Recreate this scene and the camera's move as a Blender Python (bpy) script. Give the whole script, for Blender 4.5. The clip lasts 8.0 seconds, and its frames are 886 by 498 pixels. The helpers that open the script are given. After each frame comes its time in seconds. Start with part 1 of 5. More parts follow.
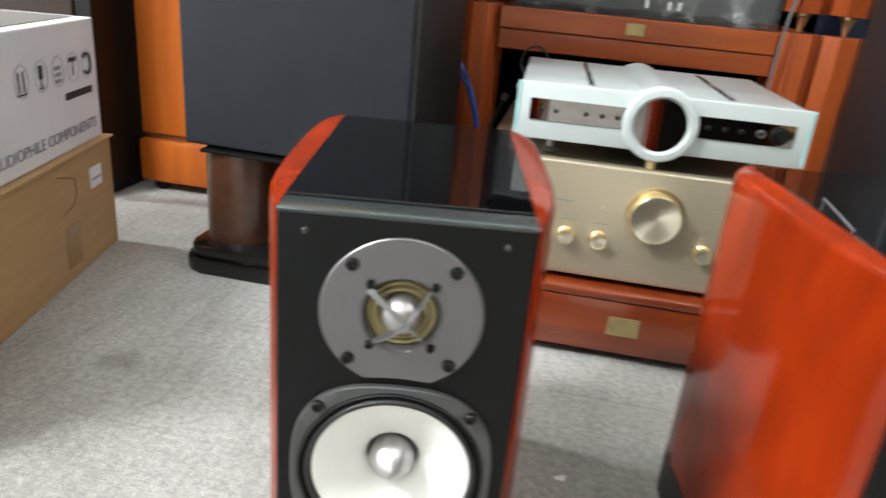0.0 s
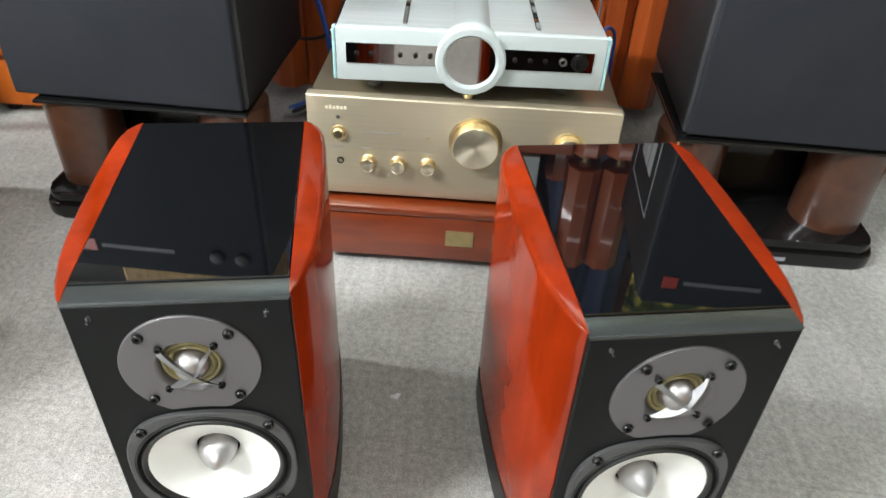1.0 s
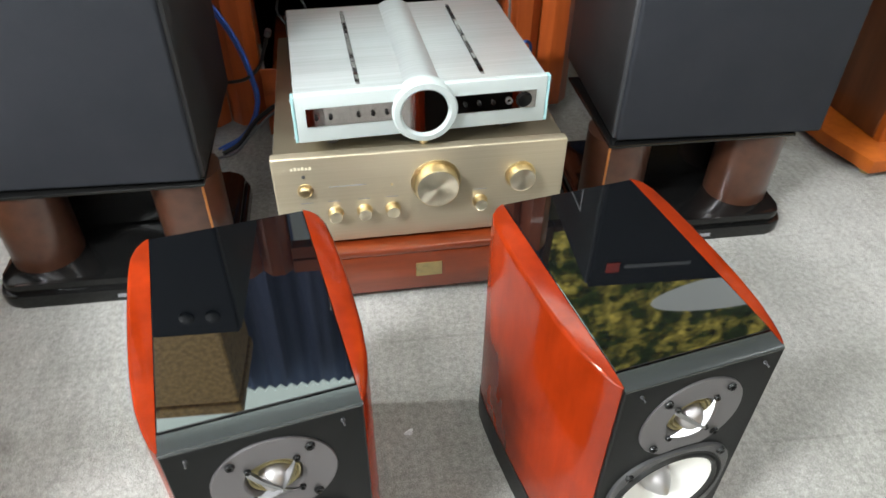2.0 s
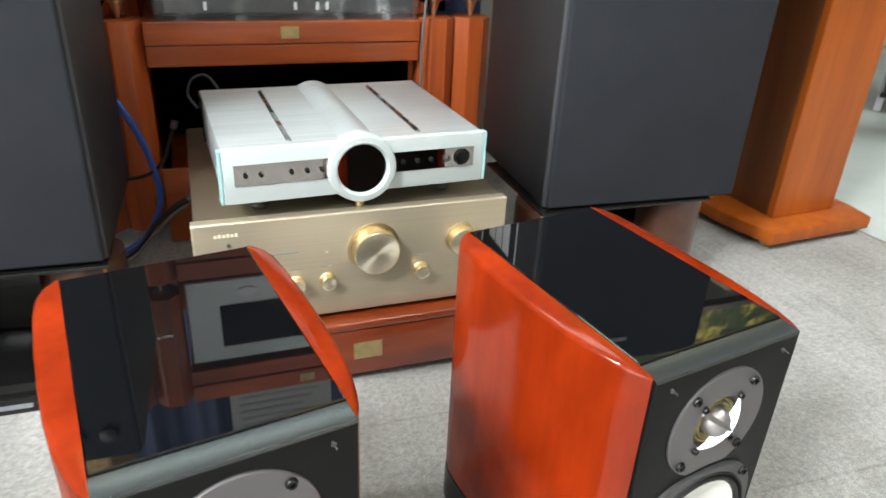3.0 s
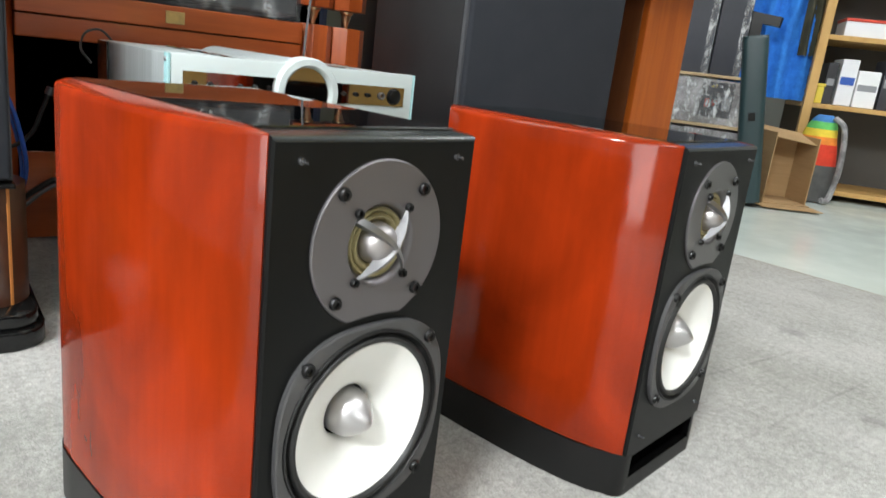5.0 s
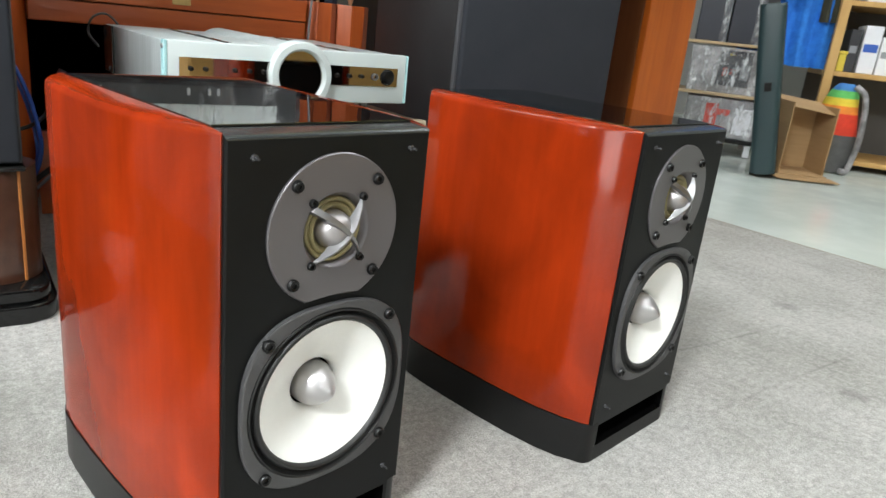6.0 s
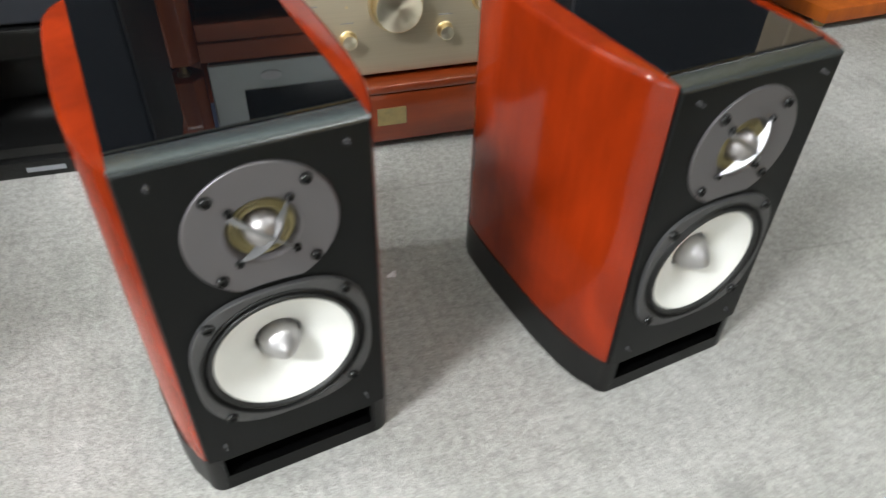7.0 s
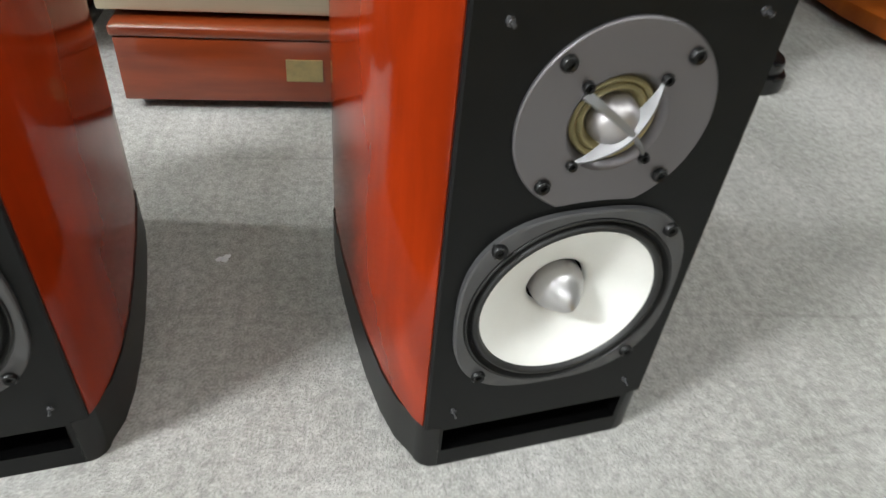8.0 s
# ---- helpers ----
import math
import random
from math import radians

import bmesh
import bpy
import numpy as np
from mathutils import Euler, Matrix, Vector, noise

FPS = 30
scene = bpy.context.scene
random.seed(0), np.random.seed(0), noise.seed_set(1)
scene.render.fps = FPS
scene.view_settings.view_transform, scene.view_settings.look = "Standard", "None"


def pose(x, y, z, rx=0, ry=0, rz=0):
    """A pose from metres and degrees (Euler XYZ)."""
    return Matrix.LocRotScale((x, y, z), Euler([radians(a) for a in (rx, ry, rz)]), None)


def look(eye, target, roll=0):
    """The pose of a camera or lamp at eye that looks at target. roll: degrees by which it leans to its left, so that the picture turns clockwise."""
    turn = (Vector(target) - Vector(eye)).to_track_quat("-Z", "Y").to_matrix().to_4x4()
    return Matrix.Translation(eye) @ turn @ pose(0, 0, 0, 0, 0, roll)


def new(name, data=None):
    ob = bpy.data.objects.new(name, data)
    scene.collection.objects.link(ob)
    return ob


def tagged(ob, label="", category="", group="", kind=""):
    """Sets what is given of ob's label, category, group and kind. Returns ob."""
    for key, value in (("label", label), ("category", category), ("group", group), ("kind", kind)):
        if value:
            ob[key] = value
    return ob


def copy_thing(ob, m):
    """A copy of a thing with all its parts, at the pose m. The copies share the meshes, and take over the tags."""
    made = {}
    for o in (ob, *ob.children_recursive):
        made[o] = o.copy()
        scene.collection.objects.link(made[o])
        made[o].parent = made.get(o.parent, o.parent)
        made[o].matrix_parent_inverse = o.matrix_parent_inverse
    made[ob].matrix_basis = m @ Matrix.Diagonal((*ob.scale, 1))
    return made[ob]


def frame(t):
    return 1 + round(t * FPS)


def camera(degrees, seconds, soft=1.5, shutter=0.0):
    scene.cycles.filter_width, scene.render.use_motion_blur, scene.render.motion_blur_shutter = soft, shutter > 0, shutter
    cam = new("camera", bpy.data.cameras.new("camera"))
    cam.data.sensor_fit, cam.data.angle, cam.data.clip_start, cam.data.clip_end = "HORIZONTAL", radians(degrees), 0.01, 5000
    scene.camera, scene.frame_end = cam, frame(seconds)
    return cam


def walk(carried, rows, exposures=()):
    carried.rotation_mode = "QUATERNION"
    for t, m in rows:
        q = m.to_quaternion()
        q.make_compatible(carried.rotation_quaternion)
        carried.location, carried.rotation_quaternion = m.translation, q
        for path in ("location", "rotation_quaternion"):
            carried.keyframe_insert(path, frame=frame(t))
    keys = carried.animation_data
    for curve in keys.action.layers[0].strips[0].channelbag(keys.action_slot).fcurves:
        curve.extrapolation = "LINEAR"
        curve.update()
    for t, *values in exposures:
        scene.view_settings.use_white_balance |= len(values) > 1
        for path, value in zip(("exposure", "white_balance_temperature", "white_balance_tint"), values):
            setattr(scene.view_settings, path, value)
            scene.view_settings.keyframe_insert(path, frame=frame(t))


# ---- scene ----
cam = camera(64.3, 8.0, 1.5, 0.35)
PATH = [
    (0, (-0.05, -0.017, 0.486), (-0.339, 1.818, -0.254), 5.4),
    (0.2, (-0.003, -0.046, 0.521), (-0.211, 1.786, -0.254), 4.5),
    (0.5, (0.042, -0.058, 0.566), (-0.052, 1.726, -0.333), 3.3),
    (1, (0.066, 0.01, 0.689), (0.022, 1.6, -0.523), 3.0),
    (1.2, (0.073, 0.017, 0.752), (0.034, 1.53, -0.555), 3.0),
    (2.3, (-0.106, 0.042, 0.816), (0.277, 1.534, -0.457), 1.1),
    (2.5, (-0.125, 0.049, 0.801), (0.322, 1.584, -0.401), 1.9),
    (3, (-0.136, 0.036, 0.656), (0.488, 1.708, -0.247), 2.9),
    (3.5, (-0.216, 0.019, 0.519), (0.691, 1.704, -0.065), 2.9),
    (4, (-0.31, 0.019, 0.478), (0.767, 1.638, 0.012), 5.4),
    (4.5, (-0.366, 0.034, 0.433), (0.796, 1.591, -0.043), 7.3),
    (5, (-0.37, 0.023, 0.391), (0.837, 1.532, -0.125), 6.8),
    (5.2, (-0.369, 0.018, 0.377), (0.838, 1.519, -0.162), 6.8),
    (6.3, (-0.319, -0.039, 0.432), (0.71, 1.526, -0.269), 5.1),
    (6.5, (-0.277, -0.031, 0.441), (0.622, 1.544, -0.402), 4.0),
    (6.8, (-0.2, -0.018, 0.504), (0.415, 1.491, -0.656), 1.4),
    (7, (-0.132, -0.002, 0.579), (0.332, 1.433, -0.734), 1.8),
    (7.1, (-0.098, 0.007, 0.603), (0.349, 1.417, -0.743), 2.7),
    (7.3, (-0.031, 0.036, 0.62), (0.398, 1.411, -0.767), 5.5),
    (7.5, (0.028, 0.064, 0.593), (0.431, 1.426, -0.815), 6.8),
    (7.7, (0.082, 0.077, 0.536), (0.42, 1.452, -0.876), 6.4),
    (8, (0.112, 0.098, 0.445), (0.383, 1.595, -0.852), 6.0),
]
EXPOSURES = [(0, 0.17), (0.5, 0.12), (1.0, 0.14), (2.5, 0.28), (3.0, 0.32), (3.5, 0.32), (4.0, 0.17), (4.5, 0.06), (5.2, 0.0), (6.5, -0.12), (7.0, -0.22), (7.5, -0.15), (8.0, -0.09)]
walk(cam, [(t, look(eye, target, roll)) for t, eye, target, roll in PATH], EXPOSURES)


# ---------------------------------------------------------------- world and light
world = bpy.data.worlds.new("world")
scene.world = world
world.use_nodes = True
wn = world.node_tree
sky = wn.nodes.new("ShaderNodeTexSky")
sky.sky_type, sky.sun_disc, sky.sun_elevation, sky.sun_rotation = "NISHITA", False, radians(38), radians(220)
wn.nodes["Background"].inputs["Strength"].default_value = 0.1
wn.links.new(sky.outputs[0], wn.nodes["Background"].inputs["Color"])


def area(name, m, sx, sy, power, color=(1, 1, 1)):
    d = bpy.data.lights.new(name, "AREA")
    d.shape, d.size, d.size_y, d.energy, d.color = "RECTANGLE", sx, sy, power, color
    ob = new(name, d)
    ob.matrix_world = m
    return ob


# daylight through an unseen side window, and ceiling lamps added out of view
area("shop_window_daylight", look((-3.36, -0.40, 1.2), (0, -0.2, 0.8)), 0.9, 2.2, 40, (0.97, 0.985, 1.0))
# first two lamps follow the shadow directions, the others are added fill
LAMPS = [(-2.5, -0.95, 240), (-2.78, 0.92, 92), (-1.35, -0.25, 32), (-1.0, -2.4, 28), (0.9, -0.3, 12), (0.9, -2.2, 12), (2.6, 0.5, 33)]
for lx, ly, power in LAMPS:
    area("fluorescent_light", pose(lx, ly, 2.66), 1.15, 0.16, power, (0.945, 0.985, 1.0))

# ---------------------------------------------------------------- materials


def material(name, color, rough=0.5, metal=0.0, coat=0.0, grain=None, bump=0.0, bump_scale=200.0, spec=0.5, alpha=1.0, trans=0.0, rough_var=0.0, sheen=0.0, coat_rough=0.04, mottle=None):
    """grain: (second colour, noise scale xyz, amount, detail)"""
    m = bpy.data.materials.new(name)
    m.use_nodes = True
    nt = m.node_tree
    b = nt.nodes["Principled BSDF"]
    b.inputs["Base Color"].default_value = (*color, 1)
    b.inputs["Roughness"].default_value = rough
    b.inputs["Metallic"].default_value = metal
    b.inputs["Coat Weight"].default_value = coat
    b.inputs["Coat Roughness"].default_value = coat_rough
    b.inputs["Specular IOR Level"].default_value = spec
    b.inputs["Transmission Weight"].default_value = trans
    b.inputs["Alpha"].default_value = alpha
    b.inputs["Sheen Weight"].default_value = sheen
    co = nt.nodes.new("ShaderNodeTexCoord")
    if grain:
        second, scale, low, high = grain
        mp = nt.nodes.new("ShaderNodeMapping")
        mp.inputs["Scale"].default_value = scale
        nz = nt.nodes.new("ShaderNodeTexNoise")
        nz.inputs["Scale"].default_value, nz.inputs["Detail"].default_value, nz.inputs["Roughness"].default_value = 1.0, 6.0, 0.62
        ramp = nt.nodes.new("ShaderNodeMapRange")
        ramp.inputs["From Min"].default_value, ramp.inputs["From Max"].default_value = low, high
        mix = nt.nodes.new("ShaderNodeMix")
        mix.data_type = "RGBA"
        mix.inputs["A"].default_value, mix.inputs["B"].default_value = (*color, 1), (*second, 1)
        nt.links.new(co.outputs["Object"], mp.inputs[0])
        nt.links.new(mp.outputs[0], nz.inputs["Vector"])
        nt.links.new(nz.outputs["Fac"], ramp.inputs["Value"])
        nt.links.new(ramp.outputs[0], mix.inputs["Factor"])
        nt.links.new(mix.outputs["Result"], b.inputs["Base Color"])
        if mottle:
            mscale, mdark = mottle
            mm = nt.nodes.new("ShaderNodeMapping")
            mm.inputs["Scale"].default_value = mscale
            mz = nt.nodes.new("ShaderNodeTexNoise")
            mz.inputs["Scale"].default_value, mz.inputs["Detail"].default_value, mz.inputs["Distortion"].default_value = 1.0, 5.0, 0.6
            mr = nt.nodes.new("ShaderNodeMapRange")
            mr.inputs["From Min"].default_value, mr.inputs["From Max"].default_value = 0.38, 0.68
            mr.inputs["To Min"].default_value = 1.0
            mr.inputs["To Max"].default_value = mdark
            mul = nt.nodes.new("ShaderNodeVectorMath")
            mul.operation = "SCALE"
            nt.links.new(co.outputs["Object"], mm.inputs[0])
            nt.links.new(mm.outputs[0], mz.inputs["Vector"])
            nt.links.new(mz.outputs["Fac"], mr.inputs["Value"])
            nt.links.new(mix.outputs["Result"], mul.inputs[0])
            nt.links.new(mr.outputs[0], mul.inputs["Scale"])
            nt.links.new(mul.outputs[0], b.inputs["Base Color"])
    if rough_var:
        rn = nt.nodes.new("ShaderNodeTexNoise")
        rn.inputs["Scale"].default_value, rn.inputs["Detail"].default_value = 9.0, 4.0
        rr = nt.nodes.new("ShaderNodeMapRange")
        rr.inputs["From Min"].default_value, rr.inputs["From Max"].default_value = 0.35, 0.7
        rr.inputs["To Min"].default_value, rr.inputs["To Max"].default_value = rough, rough + rough_var
        nt.links.new(co.outputs["Object"], rn.inputs["Vector"])
        nt.links.new(rn.outputs["Fac"], rr.inputs["Value"])
        nt.links.new(rr.outputs[0], b.inputs["Roughness"])
    if bump:
        bn = nt.nodes.new("ShaderNodeTexNoise")
        bn.inputs["Scale"].default_value, bn.inputs["Detail"].default_value = bump_scale, 3.0
        bp = nt.nodes.new("ShaderNodeBump")
        bp.inputs["Strength"].default_value, bp.inputs["Distance"].default_value = bump, 0.002
        nt.links.new(co.outputs["Object"], bn.inputs["Vector"])
        nt.links.new(bn.outputs["Fac"], bp.inputs["Height"])
        nt.links.new(bp.outputs[0], b.inputs["Normal"])
    return m


def emitter(name, color, strength):
    m = bpy.data.materials.new(name)
    m.use_nodes = True
    b = m.node_tree.nodes["Principled BSDF"]
    b.inputs["Base Color"].default_value = (*color, 1)
    b.inputs["Emission Color"].default_value = (*color, 1)
    b.inputs["Emission Strength"].default_value = strength
    return m


CHERRY = material("cherry_lacquer", (0.285, 0.0255, 0.0037), 0.5, coat=0.72, coat_rough=0.10, spec=0.0, grain=((0.215, 0.0190, 0.0028), (30, 30, 2.8), 0.34, 0.72), mottle=((8, 8, 6.0), 0.56))
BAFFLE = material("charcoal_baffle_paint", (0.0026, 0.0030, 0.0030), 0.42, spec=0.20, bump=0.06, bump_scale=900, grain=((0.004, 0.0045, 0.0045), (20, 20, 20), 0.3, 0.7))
# lighter than the baffle, to paint in the sheen along its top edge
CHAMFER_SHEEN = material("charcoal_chamfer_sheen", (0.020, 0.024, 0.025), 0.24, spec=0.8, bump=0.04, bump_scale=700)
GLOSS = material("black_piano_lacquer", (0.002, 0.0024, 0.003), 0.02, spec=0.95)
PLINTH = material("black_satin_plinth", (0.005, 0.005, 0.005), 0.4, spec=0.35, bump=0.05, bump_scale=500)
PLATE = material("grey_tweeter_plate", (0.175, 0.166, 0.173), 0.38, metal=0.85, bump=0.04, bump_scale=1500)
FRAME = material("grey_woofer_frame", (0.075, 0.074, 0.076), 0.42, metal=0.4, bump=0.08, bump_scale=1200)
RUBBER = material("black_rubber_surround", (0.008, 0.008, 0.008), 0.5)
CONE = material("white_cone", (0.84, 0.84, 0.815), 0.5, grain=((0.79, 0.79, 0.76), (30, 30, 30), 0.35, 0.75), bump=0.05, bump_scale=400)
SILVER = material("satin_silver", (0.27, 0.27, 0.275), 0.36, metal=1.0)
DOME = material("silver_dome", (0.42, 0.40, 0.40), 0.4, metal=0.95)
BRASS_RING = material("olive_gold_ring", (0.27, 0.23, 0.115), 0.4, metal=0.3)
SCREW = material("black_screw", (0.02, 0.02, 0.02), 0.28, metal=0.8)
# near-black that stands in for the shade inside openings
OPENING_SHADE = material("black_opening_shade", (0.002, 0.002, 0.002), 0.9, spec=0.0)
CHAMPAGNE = material("champagne_aluminium", (0.56, 0.49, 0.36), 0.36, metal=0.65, grain=((0.50, 0.435, 0.315), (2, 2, 420), 0.3, 0.7))
PALEGOLD = material("pale_engraving", (0.82, 0.75, 0.58), 0.5)
GOLD = material("gold_knob", (0.80, 0.66, 0.40), 0.3, metal=1.0)
SPUN = material("spun_aluminium", (0.93, 0.85, 0.67), 0.25, metal=1.0)
sn = SPUN.node_tree
tangent = sn.nodes.new("ShaderNodeTangent")
tangent.direction_type, tangent.axis = "RADIAL", "Y"
sb = sn.nodes["Principled BSDF"]
sb.inputs["Anisotropic"].default_value = 0.85
sb.inputs["Roughness"].default_value = 0.36
sn.links.new(tangent.outputs[0], sb.inputs["Tangent"])
TURNED = material("turned_silver", (0.52, 0.51, 0.515), 0.34, metal=1.0)
tn = TURNED.node_tree
turn = tn.nodes.new("ShaderNodeTangent")
turn.direction_type, turn.axis = "RADIAL", "Y"
tn.nodes["Principled BSDF"].inputs["Anisotropic"].default_value = 0.7
tn.links.new(turn.outputs[0], tn.nodes["Principled BSDF"].inputs["Tangent"])
CASE = material("champagne_case", (0.35, 0.30, 0.215), 0.3, metal=0.85, bump=0.06, bump_scale=1500)
WHITE_ALU = material("frosted_white_aluminium", (0.60, 0.642, 0.655), 0.36, metal=0.55, grain=((0.47, 0.52, 0.515), (4, 300, 4), 0.3, 0.7))
WHITE_FRONT = material("frosted_white_front", (0.47, 0.525, 0.52), 0.5, bump=0.03, bump_scale=900)
TEAL = material("teal_acrylic_edge", (0.36, 0.60, 0.62), 0.25)
MIRROR = material("smoked_mirror_window", (0.32, 0.30, 0.29), 0.04, metal=1.0)
RACKWOOD = material("red_brown_rack_wood", (0.43, 0.088, 0.017), 0.34, coat=0.4, grain=((0.25, 0.043, 0.009), (3, 30, 30), 0.35, 0.72), rough_var=0.1)
STANDWOOD = material("deep_red_brown_wood", (0.24, 0.040, 0.008), 0.3, coat=0.7, grain=((0.11, 0.016, 0.0035), (3, 30, 30), 0.35, 0.70), mottle=((4, 12, 12), 0.6))
POSTWOOD = material("red_brown_post_wood", (0.45, 0.092, 0.017), 0.34, coat=0.4, grain=((0.26, 0.046, 0.009), (30, 30, 3), 0.35, 0.72), rough_var=0.1)
ORANGEWOOD = material("orange_brown_veneer", (0.42, 0.100, 0.010), 0.4, coat=0.12, spec=0.3, grain=((0.28, 0.058, 0.006), (28, 28, 2), 0.35, 0.72), rough_var=0.1)
DARKWOOD = material("dark_walnut", (0.075, 0.030, 0.017), 0.3, coat=0.5, grain=((0.045, 0.018, 0.010), (36, 36, 3), 0.35, 0.7))
THIN_ORANGE = material("thin_orange", (0.55, 0.22, 0.06), 0.3, coat=0.5, grain=((0.45, 0.17, 0.045), (30, 30, 4), 0.35, 0.7))
BROWNBLACK = material("brown_black_stain", (0.022, 0.014, 0.010), 0.45, spec=0.3, grain=((0.034, 0.020, 0.013), (36, 36, 3), 0.35, 0.7))
BLACKVINYL = material("black_vinyl_cabinet", (0.015, 0.015, 0.016), 0.5, spec=0.4, bump=0.35, bump_scale=500, grain=((0.022, 0.022, 0.023), (8, 8, 8), 0.3, 0.7))
GRILLE = material("dark_blue_grey_grille_cloth", (0.0225, 0.0248, 0.0305), 0.9, spec=0.2, bump=0.25, bump_scale=1500, grain=((0.027, 0.0293, 0.0357), (12, 12, 12), 0.35, 0.7))
GRILLE_EDGE = material("grey_grille_edge", (0.06, 0.062, 0.068), 0.6)
BLACKGLOSS = material("black_gloss_base", (0.006, 0.006, 0.006), 0.12)
BRASS = material("aged_brass", (0.60, 0.47, 0.22), 0.35, metal=0.9, grain=((0.42, 0.34, 0.18), (60, 60, 60), 0.35, 0.7))
WHITE = material("white_print", (0.75, 0.76, 0.78), 0.6)
RED = material("red_badge", (0.55, 0.05, 0.03), 0.4)
CARTON = material("brown_cardboard", (0.42, 0.27, 0.13), 0.8, grain=((0.36, 0.225, 0.105), (5, 5, 60), 0.35, 0.7), bump=0.1, bump_scale=300)
WHITECARTON = material("white_printed_cardboard", (0.74, 0.75, 0.79), 0.6, grain=((0.66, 0.67, 0.71), (6, 6, 6), 0.35, 0.75))
DARKPRINT = material("black_print", (0.03, 0.03, 0.035), 0.7)
GREYPRINT = material("grey_print", (0.25, 0.26, 0.28), 0.7)
CABLE_BLUE = material("blue_cable", (0.03, 0.10, 0.42), 0.4)
CABLE_BLACK = material("black_cable", (0.012, 0.012, 0.012), 0.4)
CRT = material("dark_grey_shell", (0.03, 0.031, 0.033), 0.4)
CRTGLASS = material("pale_glass_window", (0.74, 0.80, 0.79), 0.12)


def film_material(name, low, high, top, scale):
    """Clear film: see-through, with white blotches painted in for crumples and their glints."""
    m = material(name, (0.88, 0.90, 0.92), 0.14, bump=0.6, bump_scale=40)
    nt = m.node_tree
    co = nt.nodes.new("ShaderNodeTexCoord")
    mp = nt.nodes.new("ShaderNodeMapping")
    mp.inputs["Scale"].default_value = (scale * 1.6, scale, scale * 0.7)
    mp.inputs["Rotation"].default_value = (0, 0.5, 0)
    nz = nt.nodes.new("ShaderNodeTexNoise")
    nz.inputs["Scale"].default_value, nz.inputs["Detail"].default_value, nz.inputs["Roughness"].default_value = 1.0, 6.0, 0.68
    mr = nt.nodes.new("ShaderNodeMapRange")
    mr.inputs["From Min"].default_value, mr.inputs["From Max"].default_value = low, high
    mr.inputs["To Min"].default_value, mr.inputs["To Max"].default_value = 0.05, top
    nt.links.new(co.outputs["Object"], mp.inputs[0])
    nt.links.new(mp.outputs[0], nz.inputs["Vector"])
    nt.links.new(nz.outputs["Fac"], mr.inputs["Value"])
    nt.links.new(mr.outputs[0], nt.nodes["Principled BSDF"].inputs["Alpha"])
    return m


FILM = film_material("clear_wrapping_film", 0.47, 0.68, 0.75, 22)
FILM_THIN = film_material("thin_clear_film", 0.50, 0.76, 0.55, 14)
PEG = material("grey_peg", (0.10, 0.10, 0.105), 0.25, metal=0.7)
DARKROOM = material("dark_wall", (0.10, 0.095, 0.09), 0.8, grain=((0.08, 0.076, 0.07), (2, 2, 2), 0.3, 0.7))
DUNWALL = material("dun_wall", (0.20, 0.19, 0.17), 0.8, grain=((0.16, 0.15, 0.135), (1.5, 1.5, 1.5), 0.3, 0.7))
WALLPAINT = material("dun_grey_wall", (0.38, 0.38, 0.36), 0.8, grain=((0.33, 0.33, 0.31), (1.5, 1.5, 1.5), 0.3, 0.7))
CEILPAINT = material("white_ceiling", (0.55, 0.55, 0.53), 0.8, grain=((0.49, 0.49, 0.47), (2, 2, 2), 0.3, 0.7))
LAMP = emitter("unseen_lamp_diffuser", (0.97, 1.0, 0.98), 6.0)

# ---------------------------------------------------------------- builders


def part(name, bm, mat, parent=None, label="", m=None, smooth=None):
    """One mesh object from a bmesh, under a thing or a part."""
    bmesh.ops.recalc_face_normals(bm, faces=bm.faces)
    me = bpy.data.meshes.new(name)
    bm.to_mesh(me)
    bm.free()
    for mt in (mat if isinstance(mat, (list, tuple)) else [mat]):
        me.materials.append(mt)
    if smooth is not None:
        me.shade_smooth()
        me.set_sharp_from_angle(angle=radians(smooth))
    ob = new(name, me)
    if parent is not None:
        ob.parent = parent
    if m is not None:
        ob.matrix_basis = m
    if label:
        ob["label"] = label
    return ob


def thing(name, m, label, category, group="", kind=""):
    ob = new(name)
    ob.empty_display_size = 0.05
    ob.matrix_basis = m
    return tagged(ob, label, category, group, kind)


def box(x0, x1, y0, y1, z0, z1, bevel=0.0, seg=2, bm=None):
    bm = bm or bmesh.new()
    vs = [bm.verts.new((x, y, z)) for x in (x0, x1) for y in (y0, y1) for z in (z0, z1)]
    fs = [bm.faces.new([vs[i] for i in f]) for f in ((0, 1, 3, 2), (4, 6, 7, 5), (0, 4, 5, 1), (2, 3, 7, 6), (0, 2, 6, 4), (1, 5, 7, 3))]
    if bevel:
        es = list({e for f in fs for e in f.edges})
        bmesh.ops.bevel(bm, geom=es, offset=bevel, segments=seg, affect="EDGES", profile=0.5)
    return bm


def prism(outline, z0, z1, bevel=0.0, seg=2, bm=None):
    """Upright prism over a closed outline of (x, y)."""
    bm = bm or bmesh.new()
    lo = [bm.verts.new((x, y, z0)) for x, y in outline]
    hi = [bm.verts.new((x, y, z1)) for x, y in outline]
    n = len(outline)
    a, b = bm.faces.new(lo[::-1]), bm.faces.new(hi)
    for i in range(n):
        bm.faces.new((lo[i], lo[(i + 1) % n], hi[(i + 1) % n], hi[i]))
    if bevel:
        bmesh.ops.bevel(bm, geom=list(a.edges) + list(b.edges), offset=bevel, segments=seg, affect="EDGES", profile=0.5)
    return bm


